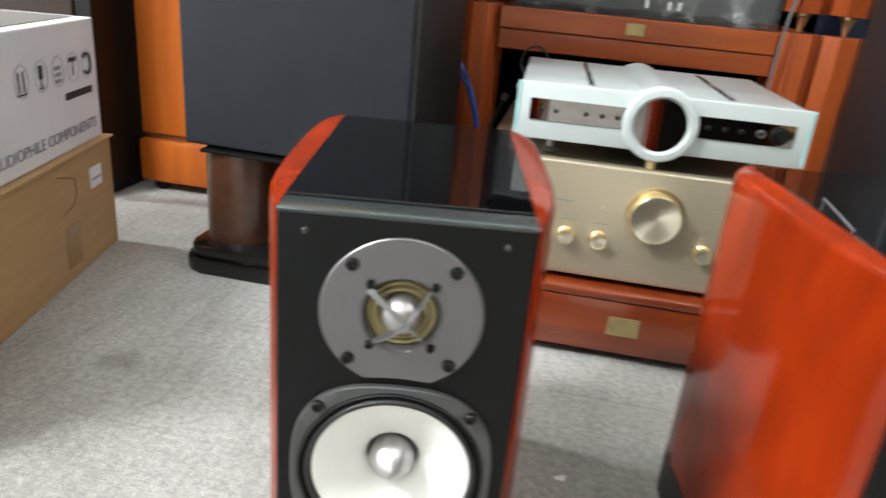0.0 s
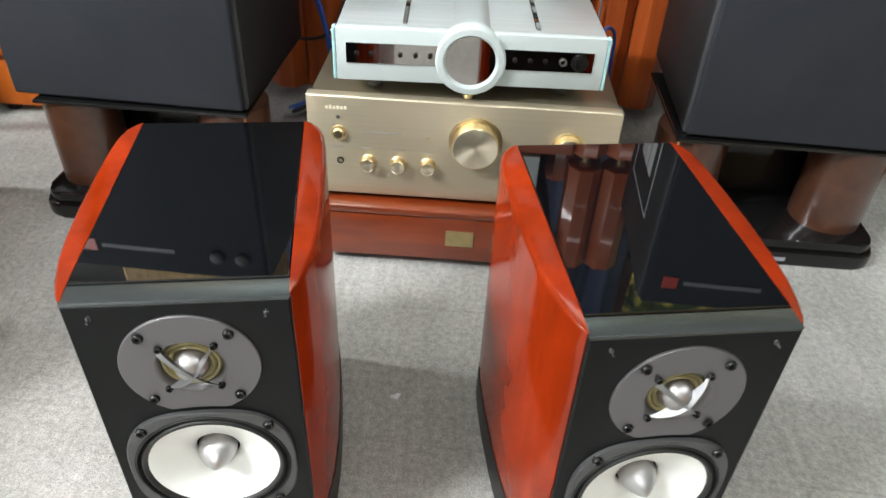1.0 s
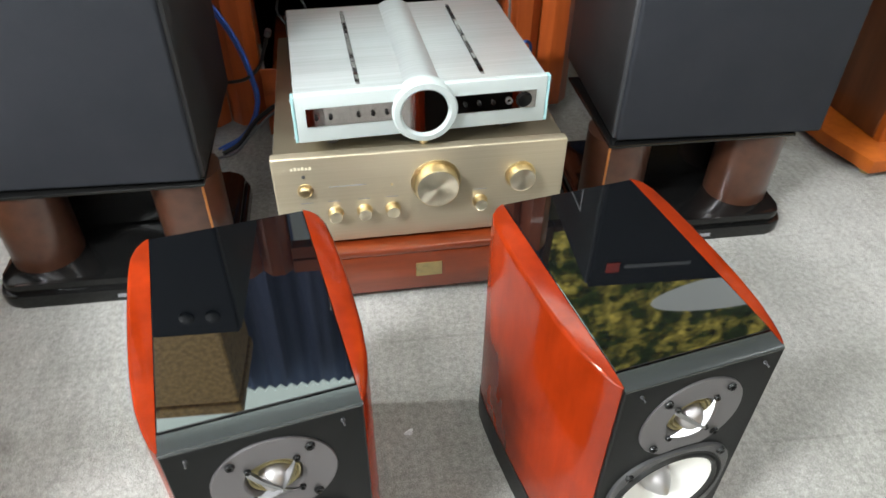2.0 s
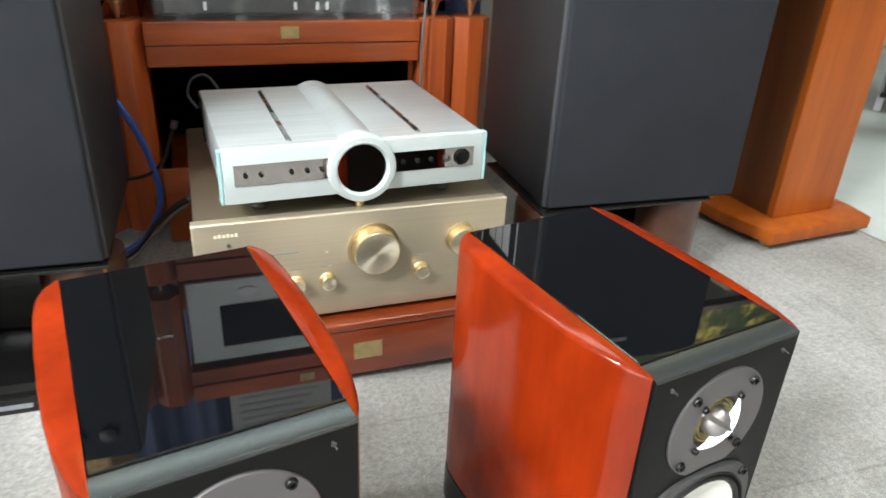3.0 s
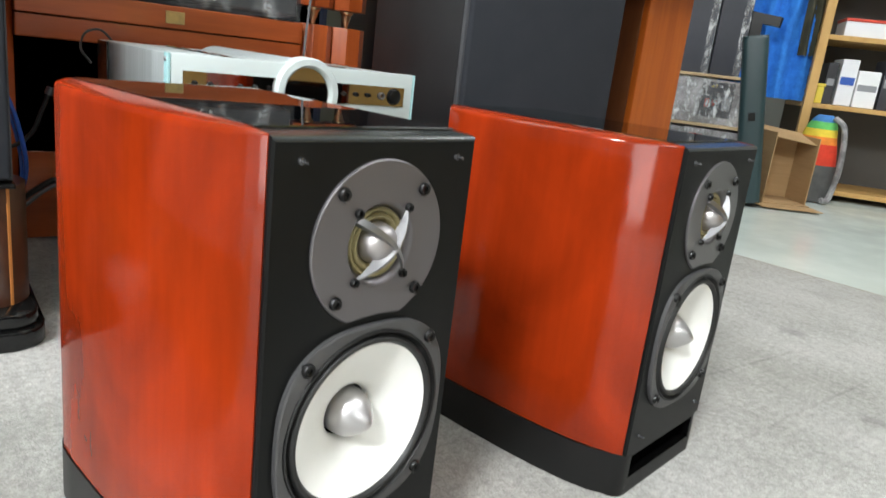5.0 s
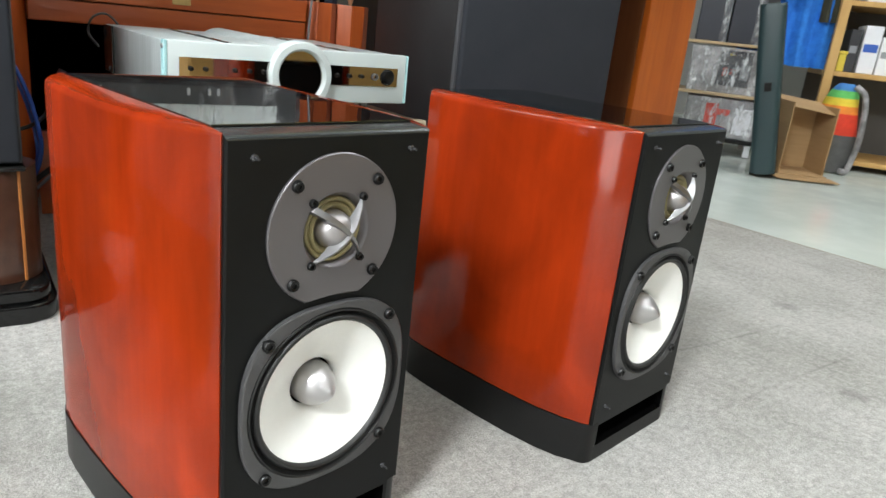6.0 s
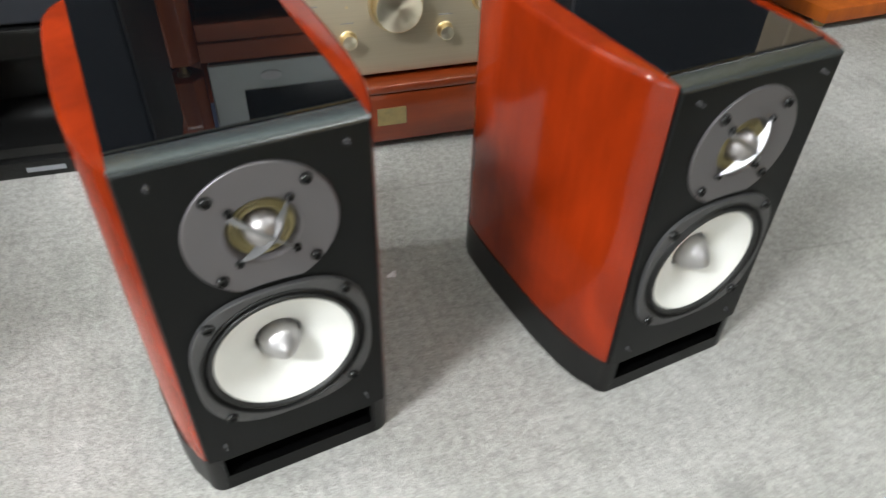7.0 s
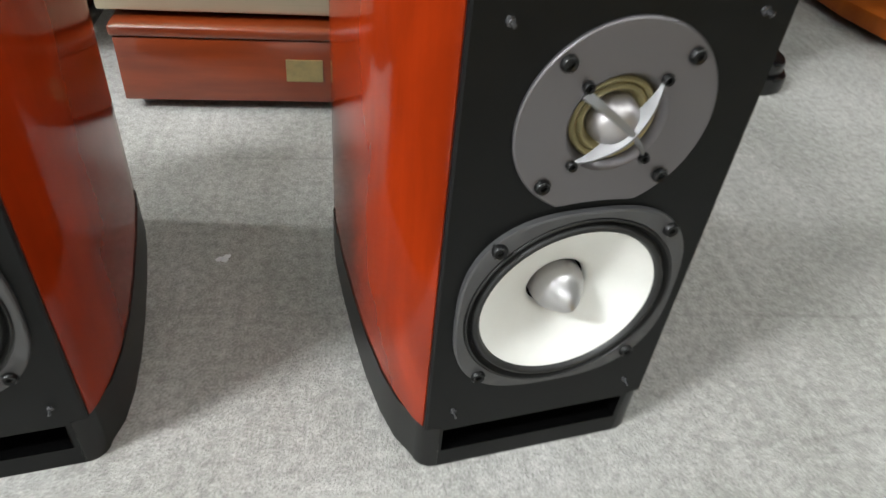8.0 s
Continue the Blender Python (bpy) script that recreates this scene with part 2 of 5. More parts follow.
def lathe(profile, n=32, bm=None):
    """Turned form round the y axis: profile of (radius, y)."""
    bm = bm or bmesh.new()
    rings = []
    for r, y in profile:
        if r < 1e-6:
            rings.append([bm.verts.new((0, y, 0))])
        else:
            rings.append([bm.verts.new((r * math.cos(2 * math.pi * k / n), y, r * math.sin(2 * math.pi * k / n))) for k in range(n)])
    for a, b in zip(rings, rings[1:]):
        for k in range(n):
            j = (k + 1) % n
            if len(a) == 1 and len(b) > 1:
                bm.faces.new((a[0], b[k], b[j]))
            elif len(b) == 1 and len(a) > 1:
                bm.faces.new((a[k], b[0], a[j]))
            elif len(a) > 1:
                bm.faces.new((a[k], b[k], b[j], a[j]))
    return bm


def sweep(points, radius, n=8, bm=None):
    """A tube along points."""
    bm = bm or bmesh.new()
    pts = [Vector(p) for p in points]
    rings = []
    for i, p in enumerate(pts):
        d = (pts[min(i + 1, len(pts) - 1)] - pts[max(i - 1, 0)]).normalized()
        side = d.cross(Vector((0.3, 0.2, 1))).normalized()
        up = side.cross(d)
        rings.append([bm.verts.new(p + radius * (math.cos(2 * math.pi * k / n) * side + math.sin(2 * math.pi * k / n) * up)) for k in range(n)])
    for a, b in zip(rings, rings[1:]):
        for k in range(n):
            bm.faces.new((a[k], b[k], b[(k + 1) % n], a[(k + 1) % n]))
    bm.faces.new(rings[0][::-1])
    bm.faces.new(rings[-1])
    return bm


def smooth_line(points, steps=8):
    """Points along a Catmull-Rom line."""
    p = [Vector(q) for q in points]
    p = [2 * p[0] - p[1]] + p + [2 * p[-1] - p[-2]]
    out = []
    for i in range(1, len(p) - 2):
        for k in range(steps):
            t = k / steps
            out.append(0.5 * (2 * p[i] + (p[i + 1] - p[i - 1]) * t + (2 * p[i - 1] - 5 * p[i] + 4 * p[i + 1] - p[i + 2]) * t * t + (3 * p[i] - p[i - 1] - 3 * p[i + 1] + p[i + 2]) * t ** 3))
    return out + [p[-2]]


# ---------------------------------------------------------------- setting
EDGE = [(1.443, -0.5), (1.238, 1.55)]  # line where the carpet ends


def edge_x(y):
    (xa, ya), (xb, yb) = EDGE
    return xa + (xb - xa) * (y - ya) / (yb - ya)


def carpet_material():
    m = bpy.data.materials.new("grey_cut_pile_carpet")
    m.use_nodes = True
    nt = m.node_tree
    b = nt.nodes["Principled BSDF"]
    b.inputs["Roughness"].default_value = 0.95
    b.inputs["Specular IOR Level"].default_value = 0.15
    co = nt.nodes.new("ShaderNodeTexCoord")

    def noise_tex(scale, detail, rough=0.6):
        n = nt.nodes.new("ShaderNodeTexNoise")
        n.inputs["Scale"].default_value, n.inputs["Detail"].default_value, n.inputs["Roughness"].default_value = scale, detail, rough
        nt.links.new(co.outputs["Object"], n.inputs["Vector"])
        return n

    def blend(kind, fac, a, bb):
        x = nt.nodes.new("ShaderNodeMix")
        x.data_type, x.blend_type = "RGBA", kind
        nt.links.new(fac, x.inputs["Factor"])
        for key, v in (("A", a), ("B", bb)):
            if isinstance(v, tuple):
                x.inputs[key].default_value = (*v, 1)
            else:
                nt.links.new(v, x.inputs[key])
        return x.outputs["Result"]

    def ranged(sock, lo, hi, a=0.0, z=1.0):
        r = nt.nodes.new("ShaderNodeMapRange")
        r.inputs["From Min"].default_value, r.inputs["From Max"].default_value = lo, hi
        r.inputs["To Min"].default_value, r.inputs["To Max"].default_value = a, z
        nt.links.new(sock, r.inputs["Value"])
        return r.outputs[0]

    fibre = noise_tex(480, 4, 0.75)
    tuft = noise_tex(120, 5, 0.72)
    patch = noise_tex(5, 4, 0.6)
    c1 = blend("MIX", ranged(fibre.outputs["Fac"], 0.36, 0.66), (0.424, 0.417, 0.400), (0.647, 0.634, 0.608))
    c2 = blend("MULTIPLY", ranged(tuft.outputs["Fac"], 0.36, 0.66, 0.9, 0.0), c1, (0.62, 0.62, 0.61))
    streak = nt.nodes.new("ShaderNodeMapping")
    streak.inputs["Scale"].default_value = (60, 9, 30)
    streak.inputs["Rotation"].default_value = (0, 0, 0.35)
    nt.links.new(co.outputs["Object"], streak.inputs[0])
    lay = noise_tex(1.0, 4, 0.65)
    nt.links.new(streak.outputs[0], lay.inputs["Vector"])
    c2 = blend("MULTIPLY", ranged(lay.outputs["Fac"], 0.40, 0.68, 0.0, 0.55), c2, (0.76, 0.76, 0.75))
    c3 = blend("MULTIPLY", ranged(patch.outputs["Fac"], 0.40, 0.66, 0.0, 0.7), c2, (0.74, 0.75, 0.73))
    lane = noise_tex(1.7, 4, 0.55)
    c3 = blend("MULTIPLY", ranged(lane.outputs["Fac"], 0.42, 0.62, 0.0, 0.55), c3, (0.80, 0.80, 0.78))
    warp = noise_tex(45, 3)
    for sx, sy, sr in ((0.239, 0.236, 0.030), (0.62, 0.32, 0.022), (-0.32, 0.28, 0.018), (0.86, 0.55, 0.03), (-0.55, 0.66, 0.035)):
        dist = nt.nodes.new("ShaderNodeVectorMath")
        dist.operation = "DISTANCE"
        dist.inputs[1].default_value = (sx, sy, 0)
        nt.links.new(co.outputs["Object"], dist.inputs[0])
        add = nt.nodes.new("ShaderNodeMath")
        add.operation = "MULTIPLY_ADD"
        add.inputs[1].default_value, add.inputs[2].default_value = 0.05, -0.025
        nt.links.new(warp.outputs["Fac"], add.inputs[0])
        tot = nt.nodes.new("ShaderNodeMath")
        nt.links.new(dist.outputs["Value"], tot.inputs[0])
        nt.links.new(add.outputs[0], tot.inputs[1])
        c3 = blend("MULTIPLY", ranged(tot.outputs[0], sr * 0.35, sr, 0.45, 0.0), c3, (0.45, 0.45, 0.45))
    for cy, slope in ((0.532, -0.04), (0.372, 0.02), (0.770, -0.03)):
        cm = nt.nodes.new("ShaderNodeVectorMath")
        cm.operation = "DOT_PRODUCT"
        cm.inputs[1].default_value = (-slope, 1, 0)
        nt.links.new(co.outputs["Object"], cm.inputs[0])
        wob = nt.nodes.new("ShaderNodeMath")
        wob.operation = "MULTIPLY_ADD"
        wob.inputs[1].default_value = 0.012
        nt.links.new(patch.outputs["Fac"], wob.inputs[0])
        nt.links.new(cm.outputs["Value"], wob.inputs[2])
        off = nt.nodes.new("ShaderNodeMath")
        off.operation = "SUBTRACT"
        off.inputs[1].default_value = cy + 0.006
        nt.links.new(wob.outputs[0], off.inputs[0])
        mag = nt.nodes.new("ShaderNodeMath")
        mag.operation = "ABSOLUTE"
        nt.links.new(off.outputs[0], mag.inputs[0])
        near = ranged(mag.outputs[0], 0.0006, 0.0032, 1.0, 0.0)
        gate = nt.nodes.new("ShaderNodeMath")
        gate.operation = "MULTIPLY"
        nt.links.new(near, gate.inputs[0])
        nt.links.new(ranged(lane.outputs["Fac"], 0.44, 0.60, 0.0, 0.38), gate.inputs[1])
        c3 = blend("MULTIPLY", gate.outputs[0], c3, (0.5, 0.5, 0.48))
    nt.links.new(c3, b.inputs["Base Color"])
    bp = nt.nodes.new("ShaderNodeBump")
    bp.inputs["Strength"].default_value, bp.inputs["Distance"].default_value = 0.7, 0.0025
    nt.links.new(tuft.outputs["Fac"], bp.inputs["Height"])
    bp2 = nt.nodes.new("ShaderNodeBump")
    bp2.inputs["Strength"].default_value, bp2.inputs["Distance"].default_value = 0.7, 0.0015
    nt.links.new(fibre.outputs["Fac"], bp2.inputs["Height"])
    nt.links.new(bp.outputs[0], bp2.inputs["Normal"])
    nt.links.new(bp2.outputs[0], b.inputs["Normal"])
    return m


CARPET = carpet_material()
TILE = material("pale_green_polished_floor", (0.60, 0.66, 0.62), 0.14, grain=((0.52, 0.58, 0.54), (3, 3, 3), 0.35, 0.7), rough_var=0.12)

X0, X1, Y0, Y1, H = -3.4, 4.6, -3.6, 3.0, 2.7
tagged(part("floor", box(X0, X1, Y0, Y1, -0.12, -0.006), TILE), "pale green polished shop floor", "floor", kind="structure")
tagged(part("carpet", prism([(X0, Y0), (edge_x(Y0), Y0), (edge_x(Y1), Y1), (X0, Y1)], -0.006, 0.0), CARPET), "grey worn cut-pile carpet over the shop floor", "carpet", kind="structure")
tagged(part("carpet_edge_trim", prism([(edge_x(Y0), Y0), (edge_x(Y0) + 0.012, Y0), (edge_x(Y1) + 0.012, Y1), (edge_x(Y1), Y1)], -0.006, -0.001), material("dark_edge_strip", (0.22, 0.20, 0.16), 0.6)), "thin dark strip along the carpet edge", "trim", kind="structure")
tagged(part("wall_north", box(X0, X1, Y1, Y1 + 0.12, 0, H), WALLPAINT), "dun grey rear wall of the shop", "wall", kind="structure")
# walls and ceiling out of view, their tones set for bounce light and reflections
WY0, WY1, WZ0, WZ1 = -0.90, 0.10, 0.06, 2.35
wb = box(X0 - 0.12, X0, Y0, WY0, 0, H)
box(X0 - 0.12, X0, WY1, Y1, 0, H, bm=wb)
box(X0 - 0.12, X0, WY0, WY1, 0, WZ0, bm=wb)
box(X0 - 0.12, X0, WY0, WY1, WZ1, H, bm=wb)
tagged(part("wall_west", wb, DUNWALL), "unseen dun wall with a wide window, toned for the reflections", "wall", kind="structure")
win = tagged(part("window_1", box(X0 - 0.11, X0 - 0.05, WY0, WY0 + 0.06, WZ0, WZ1), WHITE_FRONT), "wide white-framed shop window", "window", kind="structure")
part("frame_bar", box(X0 - 0.11, X0 - 0.05, WY1 - 0.06, WY1, WZ0, WZ1), WHITE_FRONT, win)
part("frame_bar", box(X0 - 0.11, X0 - 0.05, WY0 + 0.06, WY1 - 0.06, WZ0, WZ0 + 0.06), WHITE_FRONT, win)
part("frame_bar", box(X0 - 0.11, X0 - 0.05, WY0 + 0.06, WY1 - 0.06, WZ1 - 0.06, WZ1), WHITE_FRONT, win)
tagged(part("wall_east", box(X1, X1 + 0.12, Y0, Y1, 0, H), WALLPAINT), "unseen dun grey wall, toned for the bounce light", "wall", kind="structure")
tagged(part("wall_south", box(X0, X1, Y0 - 0.12, Y0, 0, H), WALLPAINT), "unseen dun grey wall, toned for the bounce light", "wall", kind="structure")
tagged(part("ceiling", box(X0, X1, Y0, Y1, H, H + 0.1), CEILPAINT), "unseen pale ceiling, toned for the bounce light", "ceiling", kind="structure")
# housings for the added lamps, all out of view
for lx, ly, power in LAMPS:
    lamp = thing("ceiling_light", pose(lx, ly, H), "unseen white ceiling light, added to light the scene", "ceiling light", "ceiling lights")
    part("housing", box(-0.62, 0.62, -0.1, 0.1, -0.03, 0.0, 0.004), CEILPAINT, lamp)
    part("diffuser", box(-0.6, 0.6, -0.085, 0.085, -0.036, -0.0305, 0.002), LAMP, lamp, "lit white diffuser")

# ---------------------------------------------------------------- bookshelf loudspeakers
SIDE = [(0.0, 0.082), (0.012, 0.0865), (0.03, 0.0925), (0.055, 0.0980), (0.09, 0.1018), (0.13, 0.1035), (0.18, 0.1040), (0.225, 0.1030), (0.250, 0.101), (0.264, 0.0965), (0.271, 0.0895), (0.274, 0.081)]
TOP, PL, WZ = 0.345, 0.046, 0.1525


def cheek(sign):
    """The bowed lacquered side, with its slanting shoulder rolling over into the top panel."""
    bm = bmesh.new()
    rows = []
    for v, u in SIDE:
        v = max(v, 0.004)
        nose = max(0.0, 0.0022 * (1 - v / 0.020))
        drop = 0.13 * (u - 0.0805) + nose
        r = min(0.0045, 0.35 * (u - 0.0800))
        top = TOP - nose
        roll = [(u, TOP - drop - r), (u - 0.08 * r, TOP - drop - 0.60 * r), (u - 0.30 * r, TOP - drop - 0.25 * r), (u - 0.62 * r, TOP - drop + 0.02 * r), (u - 1.1 * r, TOP - drop + 0.24 * r)]
        rows.append([bm.verts.new((sign * x, v, z)) for x, z in [(0.0805, PL), (u, PL)] + roll + [(0.0805, top)]])
    n = len(rows[0])
    for a, b in zip(rows, rows[1:]):
        for k in range(n):
            bm.faces.new((a[k], a[(k + 1) % n], b[(k + 1) % n], b[k]))
    bm.faces.new(rows[0])
    bm.faces.new(rows[-1][::-1])
    return bm


def woofer_outline(a=0.0706, n=2.75, count=72):
    out = []
    for k in range(count):
        t = 2 * math.pi * k / count
        r = a / (abs(math.cos(t)) ** n + abs(math.sin(t)) ** n) ** (1 / n)
        out.append((r * math.cos(t), r * math.sin(t)))
    return out


def ring_plate(outline, hole, y0, y1):
    """A plate facing -y with an outline of (x, z) and a round hole."""
    bm = bmesh.new()
    n = len(outline)
    lists = []
    for scale_, y in ((1.0, y1), (1.0, y0 + 0.0008), (0.985, y0)):
        lists.append([bm.verts.new((x * scale_, y, z * scale_)) for x, z in outline])
    angle = [math.atan2(z, x) for x, z in outline]
    lists.append([bm.verts.new((hole * math.cos(a), y0, hole * math.sin(a))) for a in angle])
    lists.append([bm.verts.new((hole * 0.985 * math.cos(a), y1, hole * 0.985 * math.sin(a))) for a in angle])
    for a, b in zip(lists, lists[1:]):
        for k in range(n):
            bm.faces.new((a[k], a[(k + 1) % n], b[(k + 1) % n], b[k]))
    return bm


def screw(parent, x, y, z, r):
    s = part("screw", lathe([(0, y - 0.0012), (r * 0.42, y - 0.0012), (r * 0.45, y - 0.0024), (r * 0.8, y - 0.0030), (r, y - 0.0018), (r, y + 0.002)], 14), SCREW, parent, "black hex socket screw", pose(x, 0, z), 40)
    return s


def blade(a, b, width, thick, lift, taper=False):
    """A curved silver blade from a to b, (x, z) at the plate, arching forward over the dome, broad and hollow on one side."""
    bm = bmesh.new()
    n = 14
    rows = []
    ax, az = a
    bx, bz = b
    dx, dz = bx - ax, bz - az
    ln = math.hypot(dx, dz)
    nx, nz = -dz / ln, dx / ln
    for i in range(n + 1):
        t = i / n
        s = math.sin(math.pi * t)
        x, z = ax + dx * t, az + dz * t
        y = -0.004 - lift * s ** 0.8
        bow = 0.0035 * s
        w = 0.0016 + width * ((1 - t) ** 1.2 if taper else s)
        th = thick * (1.9 * (1 - t) + 0.25) if taper else thick
        rows.append([bm.verts.new(p) for p in ((x + nx * bow, y, z + nz * bow), (x + nx * (bow - th), y + 0.0003, z + nz * (bow - th)), (x + nx * (bow - 0.25 * w - th), y + w, z + nz * (bow - 0.25 * w - th)), (x + nx * (bow - 0.25 * w), y + w, z + nz * (bow - 0.25 * w)))])
    for p, q in zip(rows, rows[1:]):
        for k in range(4):
            bm.faces.new((p[k], p[(k + 1) % 4], q[(k + 1) % 4], q[k]))
    bm.faces.new(rows[0])
    bm.faces.new(rows[-1][::-1])
    return bm


def monitor(m, label):
    sp = thing("bookshelf_loudspeaker", m, label, "loudspeaker", "pair of bookshelf loudspeakers")
    # plinth
    half = [(u + 0.001, v) for v, u in SIDE[2:]]
    corner = [(0.0702 + 0.0150 * math.sin(radians(a)), 0.0135 - 0.0135 * math.cos(radians(a))) for a in (0, 15, 30, 45, 60, 75, 88)]
    right = [(0.0702, 0.048)] + corner + half
    outline = [(-x, y) for x, y in right] + right[::-1]
    part("plinth", prism(outline, 0.0, PL - 0.001), PLINTH, sp, "black satin base", None, 40)
    part("body", box(-0.080, 0.080, 0.05, 0.272, PL, TOP - 0.0065), PLINTH, sp)
    part("side_panel", cheek(-1), CHERRY, sp, "red cherry lacquered bowed side", None, 25)
    part("side_panel", cheek(1), CHERRY, sp, "red cherry lacquered bowed side", None, 25)
    part("top_panel", box(-0.0802, 0.0802, 0.0205, 0.272, TOP - 0.006, TOP + 0.0006, 0.001), GLOSS, sp, "mirror-gloss black top")
    # baffle: sloping top edge, openings for both drivers, a port slot near the bottom
    bm = bmesh.new()
    w, ztop = 0.0812, 0.3398

    def loop(points, y):
        return [bm.verts.new((x, y, z)) for x, z in points]

    def circle(r, cz, n=48):
        return [(r * math.cos(2 * math.pi * k / n), cz + r * math.sin(2 * math.pi * k / n)) for k in range(n)]

    wf = w - 0.0013
    wi = 0.0701
    outer = loop([(-wi, 0.0), (wi, 0.0), (wi, PL), (wf, PL), (wf, ztop), (-wf, ztop), (-wf, PL), (-wi, PL)], 0.0)
    slot = [(-0.0680, 0.0180), (0.0665, 0.0180), (0.0665, 0.0424), (-0.0680, 0.0424)]
    holes = [(slot, 0.045), (circle(0.0618, WZ), 0.019), (circle(0.0262, 0.2760), 0.019)]
    front_edges = [bm.edges.new((outer[k], outer[(k + 1) % 8])) for k in range(8)]
    walls = []
    for points, depth in holes:
        a, b = loop(points, 0.0), loop(points, depth)
        front_edges += [bm.edges.new((a[k], a[(k + 1) % len(a)])) for k in range(len(a))]
        walls.append((a, b))
    bmesh.ops.triangle_fill(bm, edges=front_edges, use_beauty=True, use_dissolve=False, normal=(0, -1, 0))
    for a, b in walls:
        for k in range(len(a)):
            f = bm.faces.new((a[k], a[(k + 1) % len(a)], b[(k + 1) % len(a)], b[k]))
            f.material_index = 1
    f = bm.faces.new(walls[0][1])
    f.material_index = 1
    prof = [(0.0, ztop), (0.0006, 0.3413), (0.0018, 0.3423), (0.0040, 0.3430), (0.0190, TOP - 0.001), (0.0195, TOP - 0.001), (0.0195, PL)]
    L = [outer[5]] + [bm.verts.new((-w, y, z)) for y, z in prof[1:]]
    R = [outer[4]] + [bm.verts.new((w, y, z)) for y, z in prof[1:]]
    # the sloping top edge gets the colour with the sheen painted in
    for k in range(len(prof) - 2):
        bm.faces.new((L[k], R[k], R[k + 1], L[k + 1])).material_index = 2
    for lo, strip, sgn in ((outer[6], L, -1), (outer[3], R, 1)):
        e0, e1 = bm.verts.new((sgn * w, 0.0014, PL)), bm.verts.new((sgn * w, 0.0014, ztop))
        bm.faces.new((lo, strip[0], e1, e0))
        bm.faces.new((strip[0], strip[1], e1))
        bm.faces.new([e0, e1] + strip[1:])
        strip.append(e0)
    bm.faces.new((outer[6], outer[7], outer[2], outer[3], R[-1], R[-2], L[-2], L[-1]))
    baffle = part("baffle", bm, [BAFFLE, OPENING_SHADE, CHAMFER_SHEEN], sp, "charcoal painted front baffle with a port slot", None, 22)
    for x in (-0.063, 0.063):
        for z in (0.3293, 0.0630):
            part("grille_peg", lathe([(0, -0.0062), (0.0010, -0.0060), (0.0011, -0.0016), (0.0021, -0.0012), (0.0024, 0.001)], 12), PEG, baffle, "small grey grille peg", pose(x, 0, z), 40)
    # tweeter
    tz = 0.2760
    plate = []
    for k in range(72):
        x, z = 0.0535 * math.cos(2 * math.pi * k / 72), 0.0535 * math.sin(2 * math.pi * k / 72)
        plate.append((x, max(z, -0.0472 - 0.002 * (x / 0.025) ** 2)))
    tw = part("tweeter", ring_plate(plate, 0.0272, -0.0022, 0.001), PLATE, sp, "grey metal tweeter plate", pose(0, 0, tz), 35)
    part("waveguide", lathe([(0.0273, -0.0021), (0.0266, -0.0018), (0.0252, -0.0004), (0.0240, 0.0018), (0.0230, 0.0042)], 48), PLATE, tw, "", None, 50)
    part("surround_ring", lathe([(0.0232, 0.0046), (0.0228, 0.0022), (0.0216, 0.0014), (0.0202, 0.0020), (0.0193, 0.0042), (0.0186, 0.0022), (0.0174, 0.0012), (0.0160, 0.0020), (0.0148, 0.0048), (0.012, 0.0065)], 48), BRASS_RING, tw, "olive gold surround ring", None, 50)
    part("dome", lathe([(0.0136, 0.0065), (0.0135, 0.002), (0.0127, -0.0028), (0.0108, -0.0066), (0.0085, -0.0090), (0.0055, -0.0107), (0.0027, -0.0114), (0, -0.0116)], 40), DOME, tw, "silver dome", None, 50)
    part("phase_blade", blade((0.0192, 0.0205), (-0.0180, -0.0205), 0.0085, 0.0009, 0.0105), SILVER, tw, "satin silver curved blade", None, 50)
    part("phase_blade", blade((-0.0192, 0.0195), (0.0192, -0.0195), 0.0046, 0.0023, 0.0100, True), SILVER, tw, "satin silver tapering blade", None, 50)
    for x, z in ((-0.0205, 0.0212), (0.0205, 0.0222), (-0.0198, -0.0222), (0.0205, -0.0215)):
        screw(tw, x, -0.002, z, 0.0031)
    for x, z in ((-0.0328, 0.0335), (0.0328, 0.0335), (-0.0335, -0.0335), (0.0335, -0.0335)):
        screw(tw, x, -0.002, z, 0.0044)
    # woofer
    wo = part("woofer", ring_plate(woofer_outline(), 0.0664, -0.0042, 0.001), FRAME, sp, "grey cast woofer frame", pose(0, 0, WZ), 35)
    part("frame_step", lathe([(0.0666, -0.0036), (0.0656, -0.0034), (0.0652, -0.0046), (0.0644, -0.0050), (0.0637, -0.0030), (0.0630, -0.0020), (0.0622, -0.0005)], 64), RUBBER, wo, "black rim inside the frame", None, 30)
    part("surround", lathe([(0.0626, -0.002), (0.0618, -0.0014), (0.0610, -0.0030), (0.0600, -0.0050), (0.0586, -0.0058), (0.0572, -0.0050), (0.0562, -0.0030), (0.0552, -0.0008)], 64), RUBBER, wo, "black rubber roll surround", None, 60)
    part("cone", lathe([(0.0558, -0.0022), (0.0535, -0.0016), (0.0480, 0.0008), (0.0400, 0.0048), (0.0310, 0.0096), (0.0240, 0.0130), (0.0206, 0.0152), (0.0192, 0.0176), (0.0188, 0.0205)], 64), CONE, wo, "off-white cone", None, 60)
    part("gap", lathe([(0.0190, 0.0200), (0.0182, 0.0270), (0, 0.0272)], 32), OPENING_SHADE, wo)
